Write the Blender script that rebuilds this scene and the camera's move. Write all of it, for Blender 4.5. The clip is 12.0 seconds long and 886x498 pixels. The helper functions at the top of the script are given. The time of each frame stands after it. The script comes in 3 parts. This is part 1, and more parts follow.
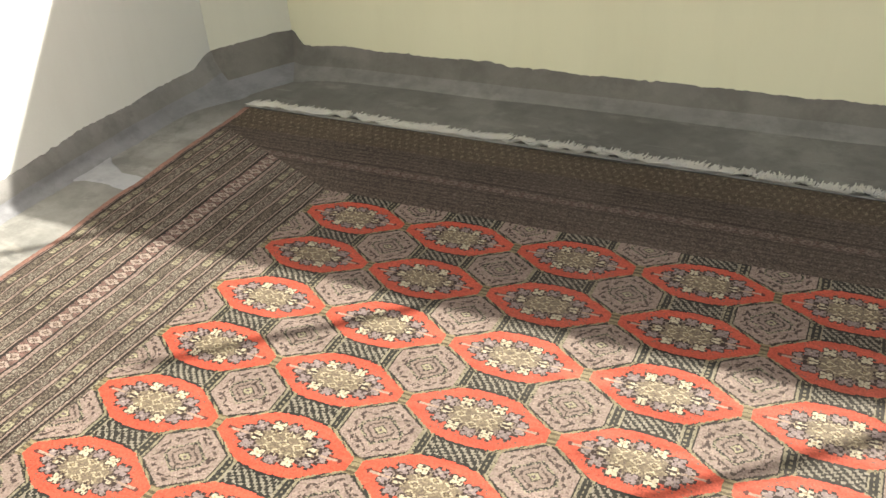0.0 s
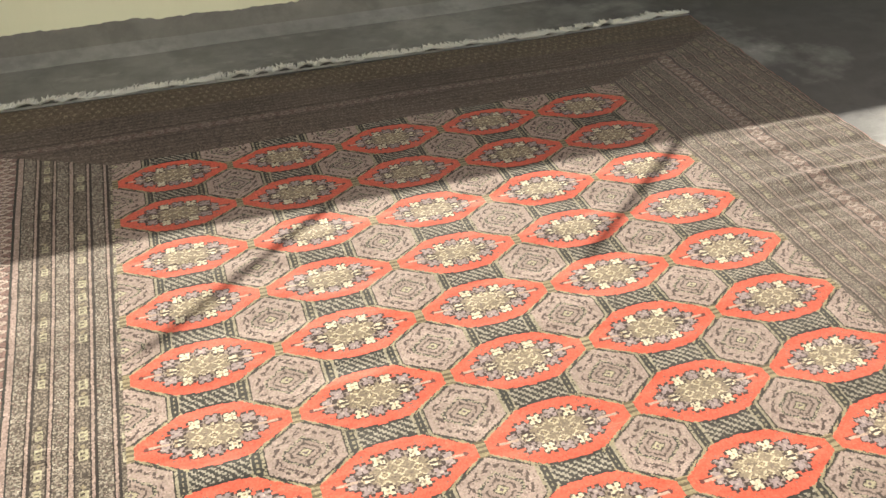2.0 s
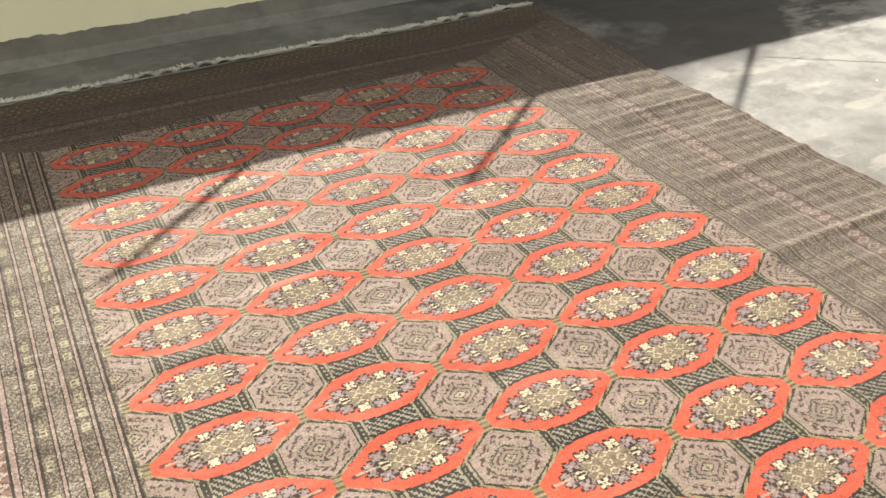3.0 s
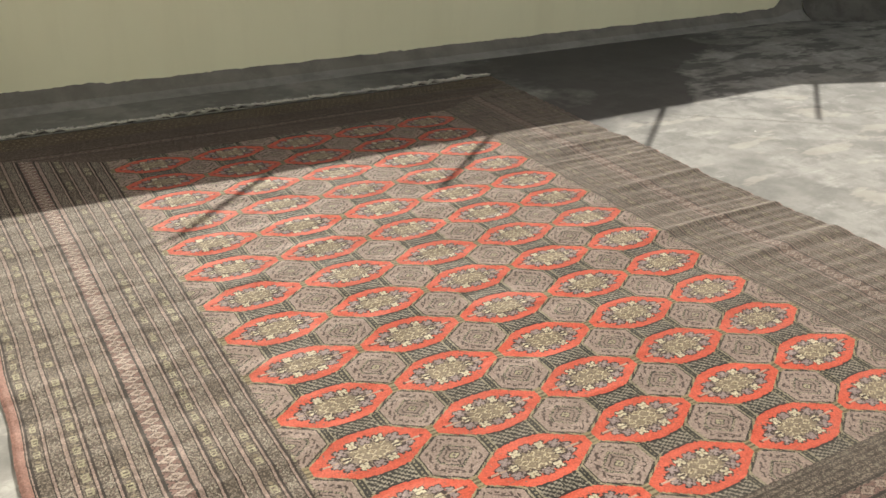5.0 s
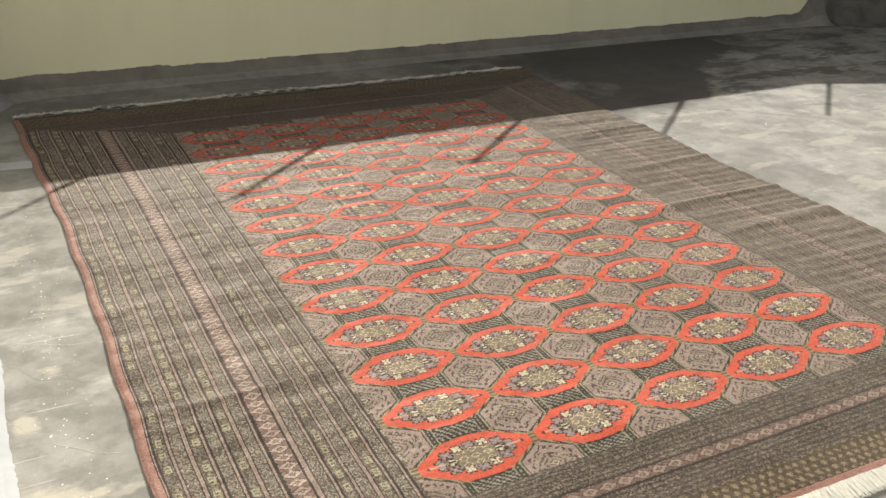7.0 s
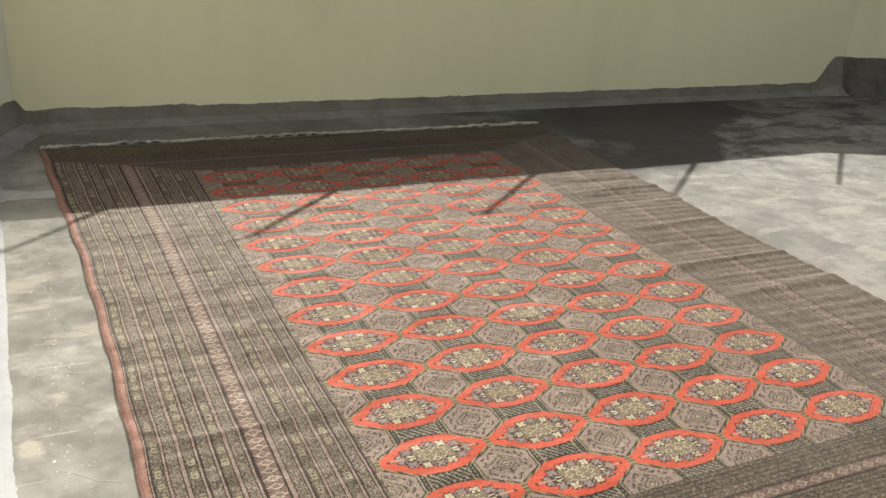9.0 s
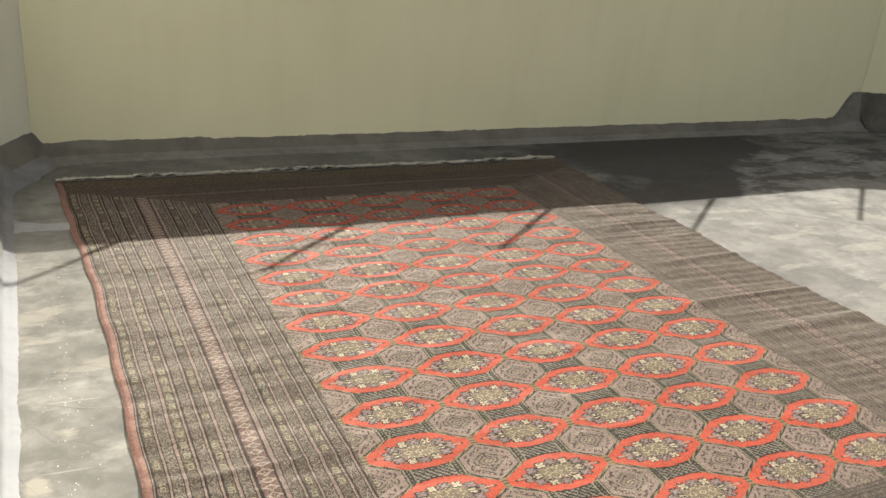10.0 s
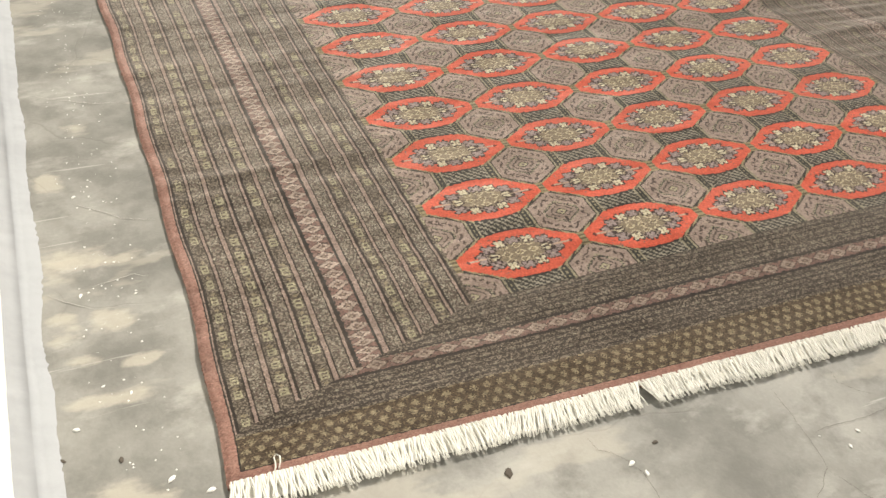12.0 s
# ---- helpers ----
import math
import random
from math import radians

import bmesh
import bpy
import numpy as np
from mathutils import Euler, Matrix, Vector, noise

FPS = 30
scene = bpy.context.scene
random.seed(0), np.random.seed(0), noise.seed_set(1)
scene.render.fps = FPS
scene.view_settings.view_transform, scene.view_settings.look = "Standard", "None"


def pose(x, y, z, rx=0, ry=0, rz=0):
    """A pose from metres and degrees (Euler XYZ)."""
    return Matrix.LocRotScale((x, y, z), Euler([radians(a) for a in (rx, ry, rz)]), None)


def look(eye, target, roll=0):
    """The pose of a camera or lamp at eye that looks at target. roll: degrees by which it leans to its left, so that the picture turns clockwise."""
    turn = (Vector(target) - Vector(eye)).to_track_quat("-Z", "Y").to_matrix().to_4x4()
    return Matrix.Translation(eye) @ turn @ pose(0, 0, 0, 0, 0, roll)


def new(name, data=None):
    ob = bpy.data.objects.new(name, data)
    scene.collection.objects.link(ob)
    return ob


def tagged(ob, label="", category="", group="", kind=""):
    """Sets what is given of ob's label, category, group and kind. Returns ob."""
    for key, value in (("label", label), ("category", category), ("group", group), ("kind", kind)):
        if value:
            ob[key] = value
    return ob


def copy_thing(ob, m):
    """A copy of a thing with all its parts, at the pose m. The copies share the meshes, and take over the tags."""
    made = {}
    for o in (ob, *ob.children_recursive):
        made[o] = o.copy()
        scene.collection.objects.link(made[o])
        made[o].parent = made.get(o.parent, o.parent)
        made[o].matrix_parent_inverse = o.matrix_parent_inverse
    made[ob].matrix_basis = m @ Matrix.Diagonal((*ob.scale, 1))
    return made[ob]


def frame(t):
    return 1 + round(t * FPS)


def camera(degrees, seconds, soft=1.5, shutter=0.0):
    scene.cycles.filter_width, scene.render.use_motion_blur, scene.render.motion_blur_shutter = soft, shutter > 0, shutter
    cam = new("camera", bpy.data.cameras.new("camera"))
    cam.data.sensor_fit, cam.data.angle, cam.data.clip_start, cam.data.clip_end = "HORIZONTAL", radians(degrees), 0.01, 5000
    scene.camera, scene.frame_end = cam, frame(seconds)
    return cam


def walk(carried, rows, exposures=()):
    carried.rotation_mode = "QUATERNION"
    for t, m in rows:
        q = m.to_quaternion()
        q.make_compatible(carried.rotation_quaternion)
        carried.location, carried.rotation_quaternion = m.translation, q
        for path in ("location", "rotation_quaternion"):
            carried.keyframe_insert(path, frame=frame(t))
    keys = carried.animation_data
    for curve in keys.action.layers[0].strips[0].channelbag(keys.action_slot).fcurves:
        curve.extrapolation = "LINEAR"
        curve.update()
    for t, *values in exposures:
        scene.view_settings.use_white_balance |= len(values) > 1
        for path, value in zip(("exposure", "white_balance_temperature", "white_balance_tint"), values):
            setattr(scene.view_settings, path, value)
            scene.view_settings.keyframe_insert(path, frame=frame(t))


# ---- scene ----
cam = camera(53.9, 12.0, soft=1.5)
PATH = [
    (0, (1.132, -1.647, 1.116), (0.332, -0.148, 0.06), -4.5),
    (0.5, (0.82, -1.726, 1.121), (0.293, -0.166, -0.014), -1.7),
    (1, (0.499, -1.923, 1.128), (0.172, -0.357, -0.072), -2.1),
    (1.3, (0.369, -1.902, 1.112), (0.19, -0.295, -0.065), -4.7),
    (1.4, (0.232, -1.919, 1.105), (0.129, -0.303, -0.07), -4.0),
    (1.5, (0.234, -1.929, 1.132), (0.162, -0.290, -0.012), -4.0),
    (1.7, (0.148, -2.016, 1.185), (0.241, -0.391, 0.024), -3.0),
    (2, (0.067, -2.111, 1.212), (0.564, -0.581, 0.024), -0.7),
    (2.5, (-0.095, -2.362, 1.191), (0.668, -0.865, 0.107), 0.4),
    (3, (-0.168, -2.556, 1.209), (0.597, -1.08, 0.098), -0.9),
    (3.2, (-0.265, -2.611, 1.2), (0.591, -1.18, 0.096), 0.5),
    (4.8, (-0.595, -3.208, 1.259), (0.255, -1.667, 0.309), -0.7),
    (5, (-0.644, -3.251, 1.239), (0.276, -1.718, 0.343), 1.7),
    (5.5, (-0.792, -3.348, 1.237), (0.053, -1.831, 0.244), 0.5),
    (6, (-0.809, -3.41, 1.263), (0.018, -1.863, 0.303), 2.4),
    (6.5, (-0.791, -3.502, 1.274), (0.008, -1.894, 0.394), 3.5),
    (7, (-0.816, -3.595, 1.277), (0.037, -2.022, 0.385), 2.4),
    (7.2, (-0.834, -3.612, 1.266), (0.058, -2.124, 0.271), 3.7),
    (9, (-0.82, -3.645, 1.305), (0.02, -2.014, 0.509), 4.8),
    (9.5, (-0.805, -3.616, 1.316), (0.021, -1.96, 0.559), 4.7),
    (10, (-0.813, -3.603, 1.29), (0.008, -1.93, 0.563), 4.7),
    (10.5, (-0.798, -3.584, 1.268), (0.032, -1.96, 0.447), 4.5),
    (11, (-0.773, -3.506, 1.221), (0.083, -1.991, 0.235), 6.5),
    (11.5, (-0.756, -3.477, 1.163), (0.041, -1.989, 0.09), 6.5),
    (12, (-0.765, -3.471, 1.155), (-0.085, -2.094, -0.126), 5.5),
]
EXPOSURES = [(0.0, 0.95), (1.0, 0.94), (2.0, 0.92), (3.0, 0.76), (5.0, 0.20), (7.0, 0.20), (9.0, 0.16), (10.5, 0.24), (11.5, 0.13), (12.0, 0.0)]
walk(cam, [(t, look(eye, target, roll)) for t, eye, target, roll in PATH], EXPOSURES)

# ---- plan, in metres ----
SUN_UP, SUN, SKY = 39.2, 5.4, 0.072
UNSEEN_H = 3.4
GROUND = -0.010
FAR_Y, LEFT_X0, LEFT_SLOPE, CORNER_X, BEND, WALL_H = 0.985, -1.0, -0.008, 4.81, 0.36, 1.60
SKIRT_H, LUMP_L, LUMP_R = 0.068, 0.048, 0.19
POSTS = ((0.97, FAR_Y + 0.05), (-0.03, FAR_Y + 0.05), (1.92, FAR_Y + 0.05), (2.92, FAR_Y + 0.05), (3.92, FAR_Y + 0.05), (4.95, FAR_Y - 0.005))
POST_H = 0.57
PIER_A, PIER_B = (-1.004, 0.70), (-0.845, FAR_Y)
RATIO = 0.635
CHAIN = (0.242, 0.280)
FRINGE = 0.060
NAP = (0.56, -0.50, 0.0)
LEFT_EDGE = ((-2.65, -0.687), (-2.3, -0.668), (-1.3, -0.672), (-0.6, -0.690), (-0.1, -0.728), (0.2, -0.745), (0.55, -0.762))
RIGHT_EDGE = ((-2.7, 1.95), (-2.0, 1.933), (-1.65, 1.930), (-1.36, 1.900), (-1.0, 1.880), (-0.7, 1.893), (-0.3, 1.875), (0.52, 1.885))
FAR_EDGE = ((-0.75, 0.548), (0.0, 0.536), (0.8, 0.528), (1.3, 0.512), (1.9, 0.525))
NEAR_EDGE = ((-0.69, -2.652), (0.0, -2.683), (0.6, -2.707), (1.0, -2.722), (1.9, -2.765))
FOLDS = ((-1.86, 0.02, -0.64, -0.12, 0.009, 0.025), (-0.556, 0.0, 1.50, 2.1, 0.010, 0.022), (-0.75, 0.04, 1.62, 2.1, 0.006, 0.02), (-0.99, 0.0, 1.42, 2.1, 0.009, 0.020), (-1.363, 0.0, 1.36, 2.1, 0.011, 0.022), (-1.62, 0.02, 1.45, 2.1, 0.008, 0.03))
THREAD = (-0.605, -2.645)
FLAKES = ((-0.762, -2.601, 0.006), (-0.888, -2.457, 0.006), (-0.852, -2.138, 0.005), (-0.836, -1.819, 0.005), (-0.796, -2.405, 0.004), (-0.838, -2.377, 0.003), (-0.709, -2.641, 0.006), (-0.756, -2.162, 0.004), (-0.061, -2.82, 0.006), (-0.048, -2.846, 0.005), (0.357, -2.897, 0.004), (0.32, -2.919, 0.004), (2.487, -0.737, 0.006))
SCRAPS = ((-0.263, -2.769, 0.009), (0.001, -2.797, 0.005), (-0.914, -2.512, 0.005), (-0.829, -2.54, 0.005), (-0.934, -2.283, 0.004))
CRACKS = (((0.271, -2.768), (0.264, -2.861), (0.248, -2.942), (0.19, -2.982), (0.15, -3.05)), ((0.272, -2.875), (0.405, -2.877), (0.443, -2.877), (0.60, -2.86)),
          ((0.25, -2.948), (0.267, -2.996), (0.31, -3.06)), ((-0.104, -2.75), (-0.106, -2.78), (-0.062, -2.808), (-0.05, -2.882), (-0.07, -2.96)), ((0.443, -2.84), (0.40, -2.80), (0.41, -2.77)))
SCRATCHES = (((-0.838, -1.842), (-0.752, -1.922), (-0.690, -1.945)), ((-0.833, -2.118), (-0.760, -2.108), (-0.728, -2.122)), ((-0.908, -2.120), (-0.829, -2.188)), ((-0.888, -1.365), (-0.79, -1.43), (-0.70, -1.455)))
DUST = ((-0.85, -2.03, 0.070, 0.042, 0.1), (-0.755, -2.045, 0.060, 0.018, 0.25), (-0.80, -2.21, 0.045, 0.036, 0.0), (-0.888, -2.215, 0.030, 0.045, 0.0), (-0.77, -2.33, 0.033, 0.018, 0.2),
        (-0.865, -2.31, 0.032, 0.018, 0.0), (-0.885, -1.76, 0.030, 0.042, 0.0), (-0.81, -2.41, 0.085, 0.018, -0.1), (-0.85, -2.63, 0.080, 0.040, 0.0), (-0.81, -1.55, 0.045, 0.030, 0.1))
SMEARS = (((-0.955, 0.10), (-0.90, 0.055), (-0.82, 0.015), (-0.70, 0.0), (-0.70, -0.075), (-0.80, -0.065), (-0.90, -0.06), (-0.955, -0.10)),)

# ---- light ----
TO_SUN = Vector((0.764 * math.cos(radians(SUN_UP)), 0.646 * math.cos(radians(SUN_UP)), math.sin(radians(SUN_UP))))
world = bpy.data.worlds.new("world")
scene.world = world
world.use_nodes = True
wn = world.node_tree.nodes
sky = wn.new("ShaderNodeTexSky")
sky.sky_type = "NISHITA"
sky.sun_disc = False
sky.air_density, sky.dust_density, sky.ozone_density = 0.7, 6.0, 0.3
sky.sun_elevation = radians(SUN_UP)
sky.sun_rotation = math.atan2(0.764, 0.646)
world.node_tree.links.new(sky.outputs[0], wn["Background"].inputs[0])
wn["Background"].inputs[1].default_value = SKY
lamp = bpy.data.lights.new("sun", "SUN")
lamp.energy, lamp.angle, lamp.color = SUN, radians(0.6), (1.0, 0.945, 0.85)
sun_lamp = new("sun", lamp)
sun_lamp.matrix_world = look(TO_SUN * 12, (0, 0, 0))


# ---- materials ----
class Nodes:
    """A small wrapper to write node materials in few lines."""

    def __init__(self, name, rough=0.85):
        self.mat = bpy.data.materials.new(name)
        self.mat.use_nodes = True
        self.tree = self.mat.node_tree
        self.bsdf = self.tree.nodes["Principled BSDF"]
        self.bsdf.inputs["Roughness"].default_value = rough
        self.bsdf.inputs["Specular IOR Level"].default_value = 0.165
        self.geo = self.add("ShaderNodeNewGeometry")
        self.place = self.geo.outputs["Position"]

    def add(self, kind, **values):
        n = self.tree.nodes.new(kind)
        for k, v in values.items():
            n.inputs[k].default_value = v
        return n

    def link(self, a, b):
        self.tree.links.new(a, b)

    def noise(self, scale, detail=5.0, rough=0.55, place=None):
        n = self.add("ShaderNodeTexNoise", Scale=scale, Detail=detail, Roughness=rough)
        self.link(place or self.place, n.inputs["Vector"])
        return n.outputs["Fac"]

    def stretch(self, sx, sy, sz, rz=0.0):
        n = self.add("ShaderNodeMapping")
        n.inputs["Scale"].default_value = (sx, sy, sz)
        n.inputs["Rotation"].default_value = (0, 0, rz)
        self.link(self.place, n.inputs["Vector"])
        return n.outputs[0]

    def ramp(self, fac, *stops):
        n = self.add("ShaderNodeValToRGB")
        e = n.color_ramp.elements
        while len(e) < len(stops):
            e.new(0.5)
        for el, (p, c) in zip(e, stops):
            el.position = p
            el.color = (c, c, c, 1) if isinstance(c, (int, float)) else (*c, 1)
        self.link(fac, n.inputs[0])
        return n.outputs[0]

    def mix(self, fac, a, b, blend="MIX"):
        n = self.tree.nodes.new("ShaderNodeMix")
        n.data_type, n.blend_type = "RGBA", blend
        for sock, v in ((n.inputs[0], fac), (n.inputs[6], a), (n.inputs[7], b)):
            if isinstance(v, (int, float)):
                sock.default_value = v
            elif isinstance(v, tuple):
                sock.default_value = (*v, 1)
            else:
                self.link(v, sock)
        return n.outputs[2]

    def math(self, op, a, b=0.0):
        n = self.tree.nodes.new("ShaderNodeMath")
        n.operation = op
        for sock, v in zip(n.inputs, (a, b)):
            if isinstance(v, (int, float)):
                sock.default_value = v
            else:
                self.link(v, sock)
        return n.outputs[0]

    def xyz(self):
        n = self.add("ShaderNodeSeparateXYZ")
        self.link(self.place, n.inputs[0])
        return n.outputs

    def colour(self, c):
        if isinstance(c, tuple):
            self.bsdf.inputs["Base Color"].default_value = (*c, 1)
        else:
            self.link(c, self.bsdf.inputs["Base Color"])

    def bump(self, height, strength=0.3, distance=0.01, normal=None):
        n = self.add("ShaderNodeBump", Strength=strength, Distance=distance)
        if normal:
            self.link(normal, n.inputs["Normal"])
        self.link(height, n.inputs["Height"])
        self.link(n.outputs[0], self.bsdf.inputs["Normal"])


def plaster(name, base, stain):
    m = Nodes(name, 0.9)
    broad = m.ramp(m.noise(1.3, 4), (0.3, 0.0), (0.75, 1.0))
    c = m.mix(m.math("MULTIPLY", broad, 0.5), base, stain)
    streak = m.ramp(m.noise(3.0, 4, 0.6, m.stretch(2.5, 2.5, 0.35)), (0.48, 0.0), (0.8, 1.0))
    c = m.mix(m.math("MULTIPLY", streak, 0.22), c, tuple(v * 0.82 for v in stain))
    fine = m.noise(140, 3)
    c = m.mix(m.math("MULTIPLY", fine, 0.12), c, tuple(v * 0.8 for v in base))
    m.colour(c)
    m.bump(m.math("ADD", m.math("MULTIPLY", m.noise(9, 4), 1.0), m.math("MULTIPLY", fine, 0.25)), 0.25, 0.006)
    return m.mat


def cement(name, dark, light, warm=None, sunlit_lime=None):
    """Trowelled cement; the floor's version also carries dust, cracks, damp and paint specks."""
    m = Nodes(name, 0.75)
    m.bsdf.inputs["Specular IOR Level"].default_value = 0.15
    m.bsdf.inputs["Diffuse Roughness"].default_value = 0.2
    a = m.ramp(m.noise(2.1, 9, 0.66), (0.38, 0.0), (0.62, 1.0))
    c = m.mix(a, dark, light)
    b = m.ramp(m.noise(7, 8, 0.68), (0.46, 0.0), (0.62, 1.0))
    c = m.mix(m.math("MULTIPLY", b, 0.6), c, tuple(v * 0.72 for v in dark))
    grain = m.noise(170, 3)
    c = m.mix(m.math("MULTIPLY", grain, 0.25), c, tuple(v * 0.6 for v in dark))
    height = m.math("ADD", m.math("MULTIPLY", m.noise(14, 5), 1.0), m.math("MULTIPLY", grain, 0.25))
    if warm:
        # sandy dust wiped across the floor in long patches
        dust = m.ramp(m.noise(2.0, 5, 0.55, m.stretch(1.3, 3.1, 1.0, 0.35)), (0.57, 0.0), (0.61, 1.0))
        x, y, _ = m.xyz()
        dry = m.ramp(m.math("MULTIPLY", y, -1.0), (0.0, 0.0), (0.45, 1.0))
        c = m.mix(m.math("MULTIPLY", m.math("MULTIPLY", dust, dry), 0.32), c, warm)
        # trodden sand in ragged patches beside the carpet
        edge = m.math("MULTIPLY", m.math("SUBTRACT", m.noise(9, 6, 0.6, m.stretch(1.0, 1.9, 1.0, 0.2)), 0.5), 6.5)
        sand = 0.0
        for cx, cy, rx, ry, turn in DUST:
            dx, dy = m.math("SUBTRACT", x, cx), m.math("SUBTRACT", y, cy)
            p = m.math("MULTIPLY", m.math("ADD", m.math("MULTIPLY", dx, math.cos(turn)), m.math("MULTIPLY", dy, math.sin(turn))), 1 / rx)
            q = m.math("MULTIPLY", m.math("SUBTRACT", m.math("MULTIPLY", dy, math.cos(turn)), m.math("MULTIPLY", dx, math.sin(turn))), 1 / ry)
            near = m.math("SUBTRACT", 1.1, m.math("ADD", m.math("MULTIPLY", p, p), m.math("MULTIPLY", q, q)))
            sand = m.math("MAXIMUM", sand, m.ramp(m.math("ADD", near, edge), (0.0, 0.0), (1.1, 1.0)))
        c = m.mix(m.math("MULTIPLY", sand, 0.6), c, tuple(v * 0.93 for v in warm))
        pale = m.ramp(m.noise(4.3, 7, 0.66, m.stretch(1.0, 1.8, 1.0, -0.3)), (0.57, 0.0), (0.68, 1.0))
        c = m.mix(m.math("MULTIPLY", pale, 0.5), c, tuple(v * 1.28 for v in light))
        # thin pale scratches of the trowel
        scr = m.ramp(m.noise(3.0, 3, 0.5, m.stretch(1.2, 26, 1, 0.3)), (0.69, 0.0), (0.73, 1.0))
        c = m.mix(m.math("MULTIPLY", scr, 0.5), c, tuple(v * 1.3 for v in light))
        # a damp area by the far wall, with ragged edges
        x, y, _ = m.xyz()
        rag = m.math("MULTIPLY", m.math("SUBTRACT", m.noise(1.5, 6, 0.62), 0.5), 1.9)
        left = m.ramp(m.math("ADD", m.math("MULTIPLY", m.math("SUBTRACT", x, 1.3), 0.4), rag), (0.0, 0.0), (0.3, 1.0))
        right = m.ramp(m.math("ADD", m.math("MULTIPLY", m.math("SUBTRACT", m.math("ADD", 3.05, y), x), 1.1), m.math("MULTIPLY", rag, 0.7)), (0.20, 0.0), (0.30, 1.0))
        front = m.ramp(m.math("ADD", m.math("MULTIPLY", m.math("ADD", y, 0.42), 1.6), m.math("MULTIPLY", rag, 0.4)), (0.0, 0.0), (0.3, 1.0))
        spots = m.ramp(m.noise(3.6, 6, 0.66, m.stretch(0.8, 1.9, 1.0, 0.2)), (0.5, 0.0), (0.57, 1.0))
        # the floor strip along the far wall is darker too
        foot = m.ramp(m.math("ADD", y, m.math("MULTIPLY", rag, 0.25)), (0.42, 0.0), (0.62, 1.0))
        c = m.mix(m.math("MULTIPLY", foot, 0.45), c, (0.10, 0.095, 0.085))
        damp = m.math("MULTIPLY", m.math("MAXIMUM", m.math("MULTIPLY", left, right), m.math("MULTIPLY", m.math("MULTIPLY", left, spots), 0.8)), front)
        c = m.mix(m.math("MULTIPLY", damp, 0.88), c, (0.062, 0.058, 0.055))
        # hairline cracks, only here and there
        bent = m.tree.nodes.new("ShaderNodeVectorMath")
        bent.operation = "ADD"
        wob = m.add("ShaderNodeTexNoise", Scale=6.0, Detail=3.0)
        m.link(m.place, wob.inputs["Vector"])
        half = m.tree.nodes.new("ShaderNodeVectorMath")
        half.operation = "SCALE"
        half.inputs["Scale"].default_value = 0.09
        m.link(wob.outputs["Color"], half.inputs[0])
        m.link(m.place, bent.inputs[0])
        m.link(half.outputs[0], bent.inputs[1])
        vor = m.add("ShaderNodeTexVoronoi", Scale=2.3)
        vor.feature = "DISTANCE_TO_EDGE"
        m.link(bent.outputs[0], vor.inputs["Vector"])
        crack = m.ramp(vor.outputs["Distance"], (0.0, 1.0), (0.0045, 0.0))
        some = m.ramp(m.noise(1.7, 3), (0.46, 0.0), (0.54, 1.0))
        crack = m.math("MULTIPLY", crack, some)
        c = m.mix(m.math("MULTIPLY", crack, 0.16), c, (0.05, 0.047, 0.042))
        height = m.math("SUBTRACT", height, m.math("MULTIPLY", crack, 0.3))
    if sunlit_lime:
        # old whitewash; its duller start paints in the shade near the corner
        _, y, _ = m.xyz()
        edge = m.math("ADD", m.math("MULTIPLY", y, -1.0), m.math("MULTIPLY", m.noise(6, 5, 0.6), 0.5))
        c = m.mix(m.ramp(edge, (0.55, 0.0), (0.95, 1.0)), c, m.mix(m.math("MULTIPLY", b, 0.35), sunlit_lime, tuple(v * 0.72 for v in sunlit_lime)))
    m.colour(c)
    m.bump(height, 0.3, 0.005)
    return m.mat


def plain(name, base, rough, metal=0.0, grain=60, vary=0.3, bump=0.2):
    m = Nodes(name, rough)
    m.bsdf.inputs["Metallic"].default_value = metal
    n = m.noise(grain, 4)
    m.colour(m.mix(m.math("MULTIPLY", n, vary), base, tuple(v * 0.5 for v in base)))
    m.bump(n, bump, 0.002)
    return m.mat


